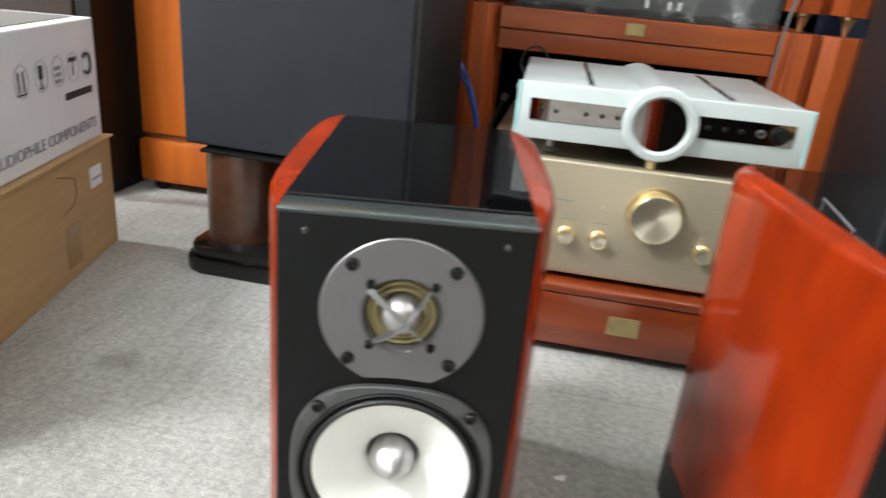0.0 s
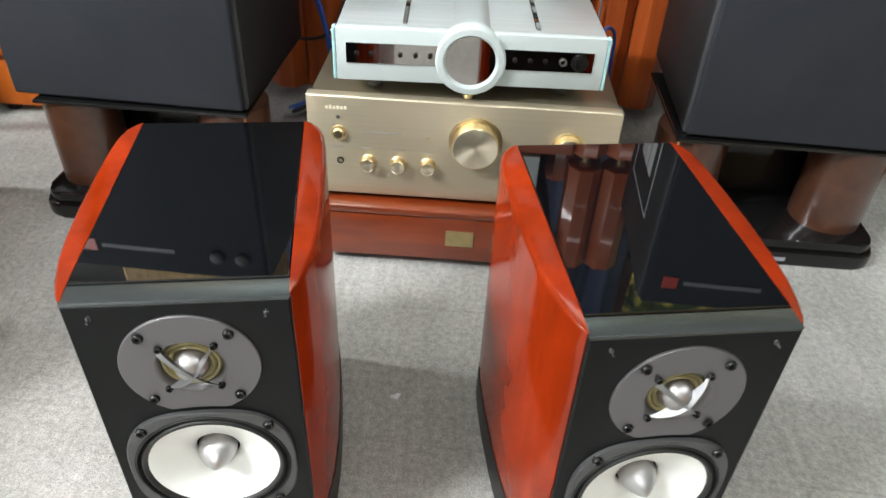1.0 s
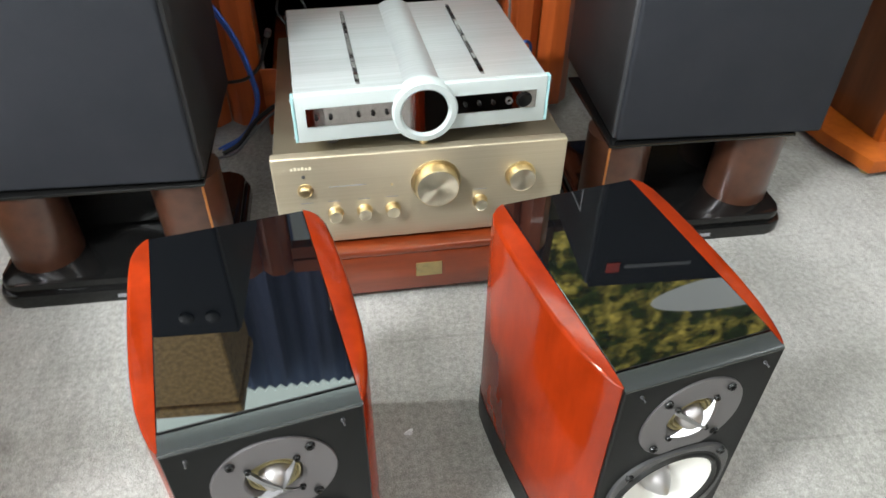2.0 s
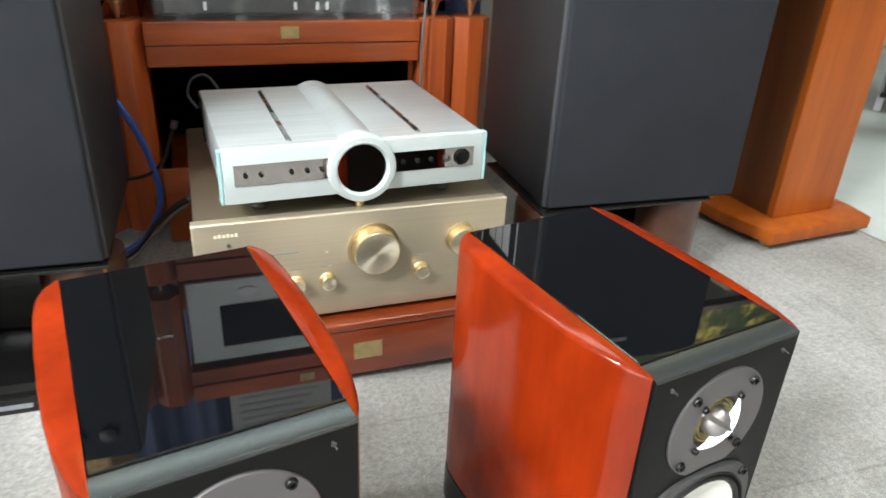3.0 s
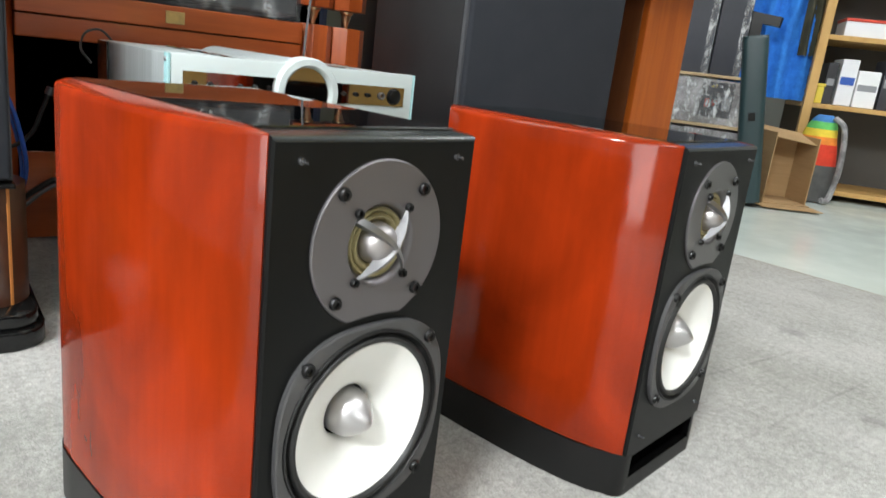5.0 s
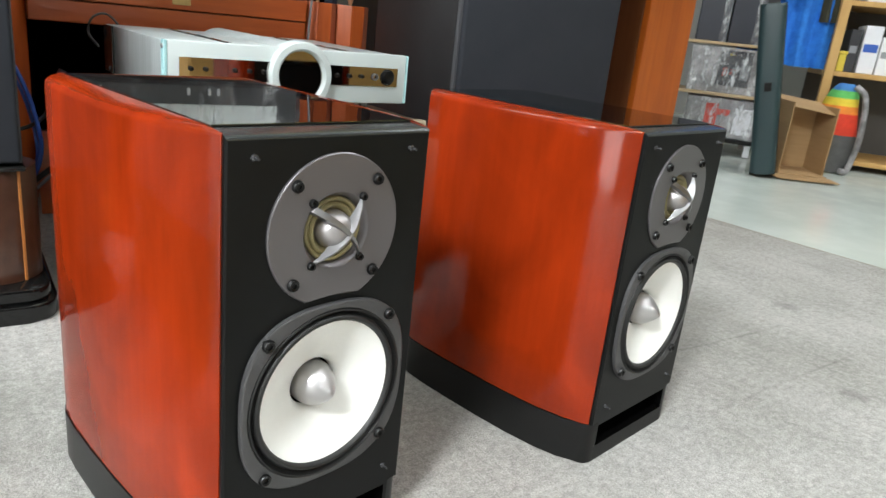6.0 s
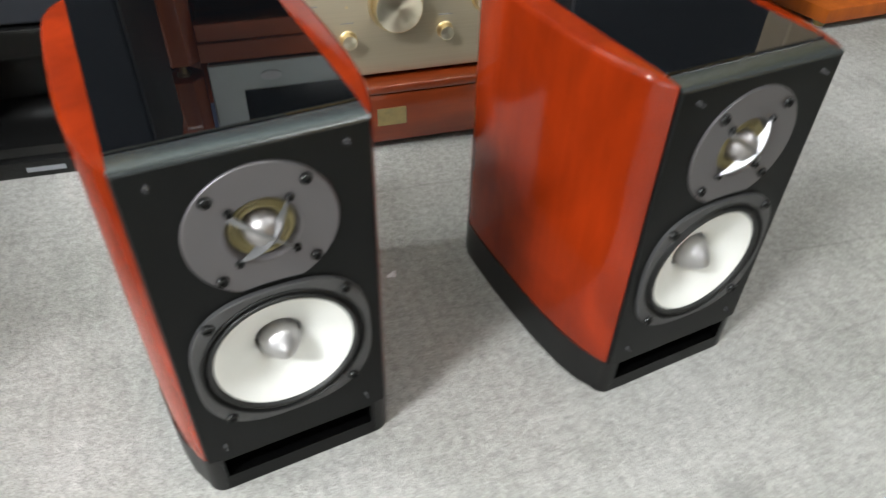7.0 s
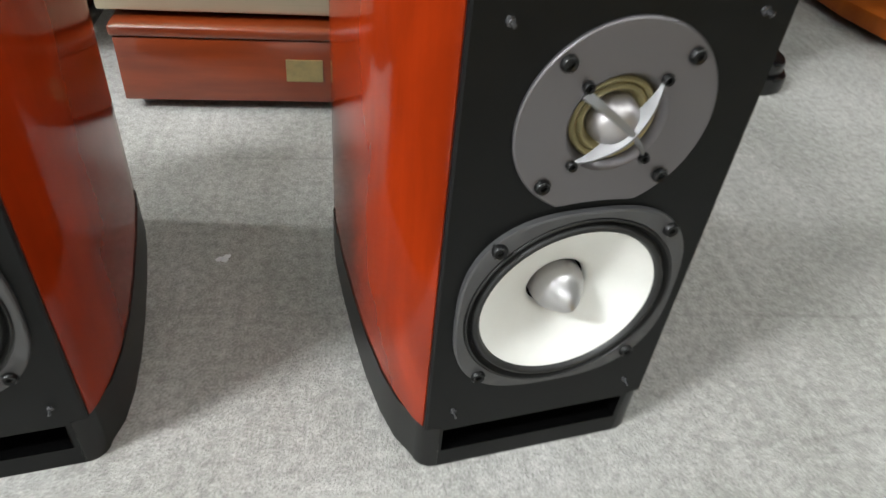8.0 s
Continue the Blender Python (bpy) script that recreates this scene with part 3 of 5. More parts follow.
    part("phase_plug", lathe([(0.0168, 0.0268), (0.0171, 0.0185), (0.0169, 0.0140), (0.0160, 0.0100), (0.0140, 0.0060), (0.0108, 0.0016), (0.0072, -0.0028), (0.0036, -0.0062), (0.0010, -0.0082), (0, -0.0085)], 48), TURNED, wo, "turned silver bullet phase plug", None, 50)
    for x in (-0.0517, 0.0517):
        for z in (-0.0517, 0.0517):
            screw(wo, x, -0.0042, z, 0.0046)
    return sp


first = monitor(pose(-0.1355, 0.3805, 0, 0, 0, 9.8), "red cherry bookshelf loudspeaker with a black front, standing on the carpet")
copy_thing(first, pose(0.2425, 0.3865, 0, 0, 0, 9.6))

# ---------------------------------------------------------------- amplifier stand
st = thing("amplifier_stand", pose(0.066, 0.869, 0), "low red-brown wooden stand with a brass plate, under the amplifier", "stand")
part("top_board", box(-0.210, 0.210, -0.003, 0.42, 0.092, 0.1055, 0.004, 3), STANDWOOD, st, "", None, 40)
part("front_board", box(-0.207, 0.207, 0.0, 0.03, 0.014, 0.091, 0.002), STANDWOOD, st, "", None, 40)
part("side_board", box(-0.207, -0.18, 0.0305, 0.41, 0.014, 0.091, 0.002), STANDWOOD, st)
part("side_board", box(0.18, 0.207, 0.0305, 0.41, 0.014, 0.091, 0.002), STANDWOOD, st)
part("name_plate", box(-0.021, 0.021, -0.0022, 0.0005, 0.042, 0.069, 0.0006), BRASS, st, "aged brass plate")
for x in (-0.185, 0.185):
    for y in (0.03, 0.38):
        part("foot", lathe([(0, 0), (0.011, 0), (0.015, 0.006), (0.015, 0.0145), (0, 0.0145)], 20), SILVER, st, "small metal foot", pose(x, y, 0, 90, 0, 0), 40)

# ---------------------------------------------------------------- champagne amplifier
am = thing("integrated_amplifier", pose(0.060, 0.887, 0.1055), "champagne gold integrated amplifier with gold knobs on the wooden stand", "amplifier")
part("front_panel", box(-0.217, 0.217, 0.0, 0.018, 0.008, 0.1635, 0.003, 3), CHAMPAGNE, am, "brushed champagne front", None, 40)
part("case", box(-0.213, 0.213, 0.0185, 0.42, 0.009, 0.1620, 0.003), CASE, am, "", None, 40)
for x in (-0.17, 0.17):
    for y in (0.06, 0.36):
        part("foot", lathe([(0, 0), (0.022, 0), (0.024, 0.003), (0.024, 0.0088), (0, 0.0088)], 24), PLINTH, am, "", pose(x, y, 0, 90, 0, 0), 40)


def knob(parent, x, z, r, depth, name="knob", ring=True, label="gold knob with a spun face"):
    k = part(name, lathe([(r * 1.0, 0.001), (r * 1.0, -depth * 0.86), (r * 0.98, -depth * 0.96), (r * 0.94, -depth)], 36), GOLD, parent, label, pose(x, 0, z), 35)
    part("knob_face", lathe([(r * 0.94, -depth), (r * 0.91, -depth + 0.0005), (0, -depth + 0.0006)], 36), SPUN, k, "spun metal face", None, 35)
    if ring:
        part("collar", lathe([(r * 1.16, 0.0005), (r * 1.16, -0.0014), (r * 1.08, -0.0022), (r * 0.98, -0.0012)], 36), GOLD, k, "", None, 35)
    return k


knob(am, 0.0195, 0.1060, 0.0325, 0.021, "volume_knob", True, "large gold volume knob with a spun face")
knob(am, 0.1485, 0.1060, 0.0205, 0.016, "selector_knob")
for x in (-0.1325, -0.0890, -0.0465, 0.0880):
    knob(am, x, 0.0635, 0.0102, 0.013)
pb = part("power_button", lathe([(0.0115, 0.0), (0.0115, -0.0022), (0.0095, -0.0030), (0.0085, -0.0012), (0.0080, -0.0060), (0.0066, -0.0074), (0, -0.0078)], 24), GOLD, am, "gold power button", pose(-0.1730, 0, 0.108), 40)
part("headphone_jack", lathe([(0.0052, 0.0), (0.0050, -0.0016), (0.0036, -0.0018), (0.0033, 0.002), (0, 0.002)], 20), SCREW, am, "", pose(-0.1725, 0, 0.0635), 40)
part("indicator", lathe([(0.0028, 0.0), (0.0028, -0.001), (0, -0.0018)], 14), SILVER, am, "", pose(-0.1730, 0, 0.132), 40)
part("indicator", lathe([(0.0018, 0.0), (0.0018, -0.001), (0, -0.0018)], 14), GOLD, am, "", pose(-0.0465, 0, 0.107), 40)
for k in range(6):
    part("engraving", box(-0.190 + 0.0052 * k, -0.1866 + 0.0052 * k, -0.0003, 0.0002, 0.1436, 0.1488 if k % 2 else 0.1476), PALEGOLD, am, "pale engraved mark")
for x0, x1, z0, z1 in ((-0.138, -0.084, 0.1105, 0.1118), (-0.142, -0.124, 0.0850, 0.0860), (-0.098, -0.080, 0.0850, 0.0860), (-0.056, -0.038, 0.0850, 0.0860), (0.078, 0.098, 0.0850, 0.0860), (-0.182, -0.164, 0.0850, 0.0860)):
    part("printing", box(x0, x1, -0.0003, 0.0002, z0, z1), GREYPRINT, am, "row of small printing")

# ---------------------------------------------------------------- white amplifier
wa = thing("white_amplifier", pose(0.0645, 0.897, 0.2692, 0, 0, 2.4), "frosted white amplifier with a round mirror window, on the champagne amplifier", "amplifier")
part("front_panel", box(-0.1765, 0.1765, 0.0, 0.012, 0.0225, 0.094, 0.002), WHITE_FRONT, wa, "frosted white front", None, 40)
for x in (-1, 1):
    part("end_strip", box(min(x * 0.1768, x * 0.181), max(x * 0.1768, x * 0.181), 0.0005, 0.0125, 0.023, 0.0935, 0.001), TEAL, wa, "pale teal acrylic edge")
part("case", box(-0.1765, 0.1765, 0.0125, 0.305, 0.0225, 0.0925, 0.002), WHITE_ALU, wa, "", None, 40)
cz = 0.0580
tube = lathe([(0.0, 0.0126), (0.0425, 0.0126), (0.0425, 0.302), (0.0, 0.302)], 56)
bmesh.ops.bisect_plane(tube, geom=tube.verts[:] + tube.edges[:] + tube.faces[:], plane_co=(0, 0, 0.0330), plane_no=(0, 0, 1), clear_inner=True)
part("top_tube", tube, WHITE_ALU, wa, "half-round tube along the top", pose(0.0, 0, cz), 40)
ring = part("window_ring", lathe([(0.0325, -0.003), (0.034, -0.009), (0.0365, -0.011), (0.044, -0.010), (0.0462, -0.007), (0.0462, 0.012)], 64), WHITE_FRONT, wa, "frosted white ring", pose(0.0, 0, cz), 40)
part("mirror_disc", lathe([(0.0332, -0.0045), (0, -0.0045)], 64), MIRROR, ring, "round mirror window", pose(0, 0, 0, -2.0, 0, 0))
for x0, x1 in ((-0.163, -0.0375), (0.0375, 0.161)):
    part("display_window", box(x0, x1, -0.0015, 0.001, 0.0475, 0.0745), MIRROR, wa, "smoked mirror strip")
for x in (-0.149, -0.130, -0.092, -0.072, -0.053, 0.058, 0.078, 0.098):
    part("toggle_button", lathe([(0.0030, 0.0), (0.0030, -0.003), (0.0022, -0.0034), (0.0020, -0.006), (0, -0.0062)], 14), SCREW, wa, "small dark metal button", pose(x, -0.0012, 0.061), 40)
part("headphone_socket", lathe([(0.0052, 0.0), (0.0052, -0.003), (0.0034, -0.0036), (0.0030, 0.0), (0, 0.0)], 20), SILVER, wa, "", pose(0.121, -0.0012, 0.061), 40)
for x in (-1, 1):
    # dark strip stands in for the reflection towards the rear of each side
    part("rear_cheek", box(min(x * 0.1768, x * 0.1795), max(x * 0.1768, x * 0.1795), 0.255, 0.304, 0.024, 0.092, 0.001), BLACKGLOSS, wa, "dark glossy strip standing in for a reflection")
    for y, z in ((0.006, 0.030), (0.006, 0.086), (0.06, 0.030), (0.27, 0.030)):
        part("side_screw", lathe([(0, -0.0016), (0.0024, -0.0013), (0.0032, 0.0)], 12), SILVER, wa, "small silver screw", pose(x * (0.1812 if y < 0.02 else 0.1797 if y > 0.2 else 0.1767), y, z, 0, 0, 90 if x > 0 else -90), 40)
part("volume_knob", lathe([(0.0118, 0.0), (0.0118, -0.0016), (0.0108, -0.0022), (0.0102, -0.0012), (0.0096, -0.0040), (0.0088, -0.0046), (0, -0.0046)], 28), SCREW, wa, "black round knob", pose(0.143, -0.0012, 0.061), 40)
tilts = random.Random(5)
for x in (-0.088, 0.088):
    slot = part("top_slot", box(x - 0.0032, x + 0.0032, 0.03, 0.275, 0.0918, 0.0928), OPENING_SHADE, wa, "dark slot in the top")
    # mirror strips, tilted at random to put glints along the slot
    for k in range(12):
        tilt = Matrix.Rotation(radians(tilts.uniform(-5, 5)), 4, "X") @ Matrix.Rotation(radians(tilts.uniform(-7, 7)), 4, "Y")
        part("glass_bead", box(-0.0026, 0.0026, -0.0098, 0.0098, -0.0004, 0.0004), MIRROR, slot, "small mirror strip, tilted for a glint", Matrix.Translation((x, 0.0405 + 0.0204 * k, 0.0937)) @ tilt)
    for y in (0.026, 0.15, 0.279):
        part("top_screw", lathe([(0, -0.0014), (0.0022, -0.0012), (0.0030, 0.0)], 12), SILVER, wa, "small silver screw", pose(x, y, 0.0931, -90, 0, 0), 40)
for x in (-0.13, 0.13):
    for y in (0.04, 0.26):
        part("foot", lathe([(0, 0), (0.010, 0), (0.012, 0.004), (0.006, 0.008), (0.006, 0.0225), (0, 0.0225)], 18), SILVER, wa, "small metal cone foot", pose(x, y, 0, 90, 0, 0), 40)
part("foot", lathe([(0, 0), (0.006, 0), (0.007, 0.003), (0.007, 0.013), (0, 0.013)], 18), GOLD, wa, "copper foot under the ring", pose(0.0, 0.01, 0, 90, 0, 0), 40)

# ---------------------------------------------------------------- large black loudspeakers on stands


def big_speaker(m, label, side):
    sp = thing("studio_monitor", m, label, "loudspeaker", "pair of large black loudspeakers")
    part("cabinet", box(-0.181, 0.181, 0.0, 0.300, 0.0, 0.632, 0.003), BLACKVINYL, sp, "black vinyl cabinet", None, 40)
    part("grille_frame", box(-0.1808, 0.1808, -0.0100, -0.0006, 0.001, 0.631, 0.002), GRILLE_EDGE, sp, "grey grille edge", None, 40)
    g = part("grille", box(-0.1785, 0.1785, -0.024, -0.0102, 0.003, 0.629, 0.005, 3), GRILLE, sp, "dark blue-grey cloth grille", None, 40)
    part("badge", box(-0.150, -0.124, -0.0258, -0.0235, 0.566, 0.590), RED, g, "small red badge")
    part("badge_strip", box(-0.114, 0.018, -0.0250, -0.0235, 0.574, 0.582), GREYPRINT, g, "grey lettering strip")
    if side > 0:
        for x in (0.095, 0.140):
            part("control_knob", lathe([(0.013, 0.0), (0.013, -0.006), (0.010, -0.008), (0, -0.008)], 20), RUBBER, g, "black round knob", pose(x, -0.0235, 0.58), 40)
    if side < 0:
        x0, x1 = -0.1822, -0.1815
        y0, y1, z0, z1, t = 0.080, 0.258, 0.319, 0.520, 0.0045
        sign = part("logo_outline", box(x0, x1, y0, y1, z0, z0 + t), WHITE, sp, "white outlined rectangle")
        for a in ((y0, y1, z1 - t, z1), (y0, y0 + t, z0 + t, z1 - t), (y1 - t, y1, z0 + t, z1 - t)):
            part("logo_outline_edge", box(x0, x1, *a), WHITE, sign)
        for k in range(3):
            ya = y0 + 0.034 + k * 0.036
            part("logo_block", box(x0, x1, ya, ya + 0.031, z0 + 0.044, z0 + 0.135), WHITE, sign, "plain white block")
    return sp


def rounded(w, d, r, steps=6):
    pts = []
    for cx, cy, a0 in ((w - r, d - r, 0), (-w + r, d - r, 90), (-w + r, -d + r, 180), (w - r, -d + r, 270)):
        for k in range(steps):
            a = radians(a0 + 90 * k / (steps - 1))
            pts.append((cx + r * math.cos(a), cy + r * math.sin(a)))
    return pts


def stand(m, label, side):
    s = thing("speaker_stand", m, label, "speaker stand", "wooden speaker stands")
    part("base", prism(rounded(0.19, 0.15, 0.035), 0.0, 0.024, 0.004), BLACKGLOSS, s, "black gloss base slab", None, 40)
    part("base_step", prism(rounded(0.183, 0.143, 0.03), 0.0242, 0.043, 0.004), BLACKGLOSS, s, "black gloss upper slab", None, 40)
    for x in (-0.124, 0.124):
        part("pillar", lathe([(0, 0.0432), (0.056, 0.0432), (0.056, 0.1898), (0, 0.1898)], 40), DARKWOOD, s, "dark walnut pillar", pose(x, -0.06, 0, 90, 0, 0), 40)
        if x * side < 0:
            continue
        # thin orange line on the inner pillar, towards the middle
        a = radians(-90 + 36 * side)
        part("inlay", box(-0.0018, 0.0018, -0.0008, 0.0008, 0.0434, 0.1896), THIN_ORANGE, s, "thin orange line down the pillar", Matrix.Translation((x + 0.0562 * math.cos(a), -0.06 + 0.0562 * math.sin(a), 0)) @ Matrix.Rotation(a + math.pi / 2, 4, "Z"))
    part("column", box(-0.105, 0.105, 0.0, 0.10, 0.0432, 0.1898, 0.004), BLACKGLOSS, s, "black rear column")
    part("top_plate", box(-0.165, 0.165, -0.12, 0.13, 0.1900, 0.1957, 0.002), BLACKGLOSS, s, "black top plate")
    part("printing", box(-0.005, 0.045, -0.1507, -0.1495, 0.008, 0.015), GREYPRINT, s, "row of grey printing")
    return s


big_speaker(pose(-0.4465, 0.9860, 0.196, 0, 0, -2.6), "large black loudspeaker with a blue-grey cloth grille on a wooden stand", 1)
big_speaker(pose(0.5740, 0.9900, 0.196, 0, 0, -2.8), "large black loudspeaker with a white rectangle printed on its side", -1)
stand(pose(-0.428, 1.075, 0, 0, 0, -1.0), "dark walnut speaker stand with a black gloss base", 1)
stand(pose(0.548, 1.085, 0, 0, 0, -1.0), "dark walnut speaker stand with a black gloss base", -1)

# ---------------------------------------------------------------- rack behind
rk = thing("equipment_rack", pose(0.05, 1.412, 0), "red-brown wooden equipment rack with brass spikes", "rack")


def post(x, z0, z1, r, y=0.05):
    c = 0.41
    pts = [(x + r * a, y + r * b) for a, b in ((-c, -1), (c, -1), (1, -c), (1, c), (c, 1), (-c, 1), (-1, c), (-1, -c))]
    return prism(pts, z0, z1, 0.002)


TIERS = [(0.03, 0.431), (0.466, 0.786), (0.821, 1.101)]
for x in (-0.374, -0.295, 0.295, 0.374):
    for y in (0.035, 0.45):
        for k, (z0, z1) in enumerate(TIERS):
            part("post", post(x, z0, z1, 0.038, y), POSTWOOD, rk, "", None, 30)
            if k < 2:
                part("spike", lathe([(0, z1), (0.003, z1), (0.009, z1 + 0.020), (0.0105, z1 + 0.027), (0.0145, z1 + 0.030), (0.0145, z1 + 0.0345), (0, z1 + 0.0345)], 18), GOLD, rk, "brass spike", pose(x, y, 0, 90, 0, 0), 40)
for z1 in (0.429, 0.784, 1.099):
    part("rail", box(-0.256, 0.256, 0.0, 0.03, z1 - 0.041, z1, 0.002), RACKWOOD, rk, "upper front rail")
    part("rail", box(-0.256, 0.256, 0.004, 0.034, z1 - 0.080, z1 - 0.0425, 0.002), RACKWOOD, rk, "lower front rail")
    part("name_plate", box(-0.017, 0.017, -0.002, 0.0005, z1 - 0.032, z1 - 0.010, 0.0006), BRASS, rk, "aged brass plate")
    part("shelf", box(-0.256, 0.256, 0.0345, 0.48, z1 - 0.025, z1 - 0.001), RACKWOOD, rk)
part("shelf", box(-0.256, 0.256, 0.0, 0.48, 0.04, 0.075), RACKWOOD, rk)
part("kick_board", box(-0.256, 0.256, -0.004, -0.0005, 0.004, 0.158, 0.001), RACKWOOD, rk, "low front board")
# black sheets put in for the shade behind and beside the shelves
part("back_panel", box(-0.41, 0.41, 0.490, 0.503, 0.04, 1.10), OPENING_SHADE, rk, "black sheet standing in for the shade at the back")
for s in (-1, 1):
    part("side_panel", box(min(s * 0.246, s * 0.254), max(s * 0.246, s * 0.254), 0.072, 0.48, 0.076, 0.400), OPENING_SHADE, rk, "black sheet standing in for the shade at the side")
    part("side_panel", box(min(s * 0.330, s * 0.338), max(s * 0.330, s * 0.338), 0.09, 0.40, 0.432, 1.06), OPENING_SHADE, rk, "black sheet standing in for the shade at the side")

# ---------------------------------------------------------------- wrapped components on the rack


def crumpled_sheet(w, h, nx, ny, depth, seed, lean=0.0):
    """A creased sheet of film facing -y, w by h, standing on z = 0."""
    bm = bmesh.new()
    rng = random.Random(seed)
    off = Vector((rng.uniform(0, 50), rng.uniform(0, 50), 0))
    grid = []
    for j in range(ny + 1):
        row = []
        for i in range(nx + 1):
            x, z = w * (i / nx - 0.5), h * j / ny
            d = noise.noise(Vector((x * 26, z * 26, 0)) + off) + 0.5 * noise.noise(Vector((x * 70, z * 40, 3)) + off)
            row.append(bm.verts.new((x + 0.004 * noise.noise(Vector((z * 40, x * 9, 7))), -abs(depth * d) - 0.002 + lean * z, z)))
        grid.append(row)
    for j in range(ny):
        for i in range(nx):
            bm.faces.new((grid[j][i], grid[j][i + 1], grid[j + 1][i + 1], grid[j + 1][i]))
    return bm


tv = thing("wrapped_receiver", pose(0.055, 1.417, 0.4285), "grey film-wrapped component with a pale glass window on the rack", "component")
part("shell", box(-0.235, 0.235, 0.012, 0.36, 0.008, 0.215, 0.008), CRT, tv)
part("front_frame", box(-0.238, 0.238, 0.0, 0.0115, 0.012, 0.213, 0.004), CRT, tv)
part("window", box(-0.200, 0.192, -0.003, -0.0005, 0.052, 0.198, 0.001), CRTGLASS, tv, "pale glass window")
for x in (-0.155, 0.005, 0.046, 0.064):
    part("button", box(x, x + 0.006, -0.003, -0.0002, 0.020, 0.034, 0.001), WHITE, tv)
part("wrapping", crumpled_sheet(0.482, 0.212, 60, 28, 0.006, 4), FILM_THIN, tv, "creased clear film", pose(0, -0.006, 0.002), 80)

dv = thing("silver_component", pose(0.02, 1.420, 0.7835), "silver-framed component with a dark display, on the rack", "component")
part("shell", box(-0.215, 0.215, 0.010, 0.38, 0.012, 0.215, 0.004), CRT, dv)
part("front_frame", box(-0.217, 0.217, 0.0, 0.0095, 0.012, 0.217, 0.003), WHITE_ALU, dv, "silver front")
part("display", box(-0.150, 0.200, -0.002, -0.0003, 0.075, 0.180), BLACKGLOSS, dv, "dark display window")
part("badge", lathe([(0.022, 0), (0.022, -0.002), (0, -0.002)], 28), WHITE, dv, "oval pale badge", Matrix.Translation((-0.09, -0.0002, 0.045)) @ Matrix.Diagonal((1, 1, 0.5, 1)))
for x in (-0.19, 0.19):
    part("foot", box(x - 0.02, x + 0.02, 0.02, 0.06, 0.0, 0.0118, 0.002), PLINTH, dv)

sheet = thing("printed_placard", pose(-0.02, 1.44, 1.0995), "pale printed placard with rows of text, on the rack top", "placard")
part("board", box(-0.11, 0.13, 0.0, 0.02, 0.0, 0.175, 0.002), WALLPAINT, sheet)
for k in range(6):
    part("printing", box(-0.09, 0.10 - 0.02 * (k % 3), -0.001, -0.0002, 0.03 + 0.021 * k, 0.038 + 0.021 * k), GREYPRINT, sheet, "row of dark printing")

upc = thing("woven_brown_box", pose(-0.47, 1.18, 0.8285, 0, 0, -3), "golden brown woven box on top of the black loudspeaker", "box")
WOVEN = material("golden_woven_cane", (0.58, 0.38, 0.13), 0.6, grain=((0.34, 0.20, 0.06), (90, 90, 90), 0.4, 0.6), bump=0.4, bump_scale=120)
part("body", box(-0.14, 0.14, -0.10, 0.10, 0.0, 0.34, 0.006), WOVEN, upc)
part("lid", box(-0.145, 0.145, -0.105, 0.105, 0.3405, 0.375, 0.006), WOVEN, upc)

NAVY = material("navy_curtain", (0.06, 0.08, 0.16), 0.8, grain=((0.09, 0.11, 0.19), (6, 6, 1), 0.35, 0.7))
bm = bmesh.new()
cols = []
for i in range(161):
    x = -1.0 + 1.70 * i / 160
    d = 0.03 * math.sin(x * 38) + 0.012 * math.sin(x * 91 + 1)
    cols.append([bm.verts.new((x, 2.02 + d + 0.004 * k, 2.69 * k)) for k in (0, 1)])
for a, b in zip(cols, cols[1:]):
    bm.faces.new((a[0], b[0], b[1], a[1]))
cur = thing("navy_curtain", pose(0, 0, 0), "dark navy curtain hanging behind the rack", "curtain")
part("cloth", bm, NAVY, cur, "", None, 60)
bm = bmesh.new()
prev = None
for i in range(81):
    x = -1.0 + 1.72 * i / 80
    pair = [bm.verts.new((x, 1.95, 2.17 + (0.025 if i % 2 else 0.0))), bm.verts.new((x, 1.95, 2.70))]
    if prev:
        bm.faces.new((prev[0], pair[0], pair[1], prev[1]))
    prev = pair
# glow added to this panel to brighten its strip in the gloss tops
val = thing("illuminated_header", pose(0, 0, 0), "pale green zigzag-edged panel, given a glow for the gloss reflections", "sign")
part("panel", bm, emitter("pale_green_glow", (0.62, 0.74, 0.70), 4.8), val)
ob = val.children[0]
sol = ob.modifiers.new("thickness", "SOLIDIFY")
sol.thickness = 0.012

# glowing picture on an unseen cabinet, both added for the small loudspeaker's gloss reflection
LEAFY = material("green_ochre_landscape_glow", (0.016, 0.026, 0.006), 0.5, grain=((0.55, 0.44, 0.09), (8, 8, 8), 0.46, 0.74), mottle=((26, 26, 26), 0.10))
cb = thing("dark_cabinet", pose(1.12, 1.80, 0), "unseen dark cabinet, added to carry the glowing picture", "cabinet")
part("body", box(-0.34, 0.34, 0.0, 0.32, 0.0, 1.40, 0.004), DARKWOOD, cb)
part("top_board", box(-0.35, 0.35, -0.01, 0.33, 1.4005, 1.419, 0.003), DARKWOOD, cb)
# emission added to the picture's colours so that their reflection shows bright
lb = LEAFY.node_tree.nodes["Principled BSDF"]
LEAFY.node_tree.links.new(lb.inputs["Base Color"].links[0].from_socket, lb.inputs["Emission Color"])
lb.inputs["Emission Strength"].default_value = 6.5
pic = thing("landscape_light_box", pose(1.16, 1.90, 1.4495, -4, 0, 0), "framed green and ochre picture, given a glow for the gloss reflection", "picture")
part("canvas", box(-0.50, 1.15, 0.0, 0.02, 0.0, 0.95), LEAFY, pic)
# pale glowing patch added for the whitish part of the reflection
bm = bmesh.new()
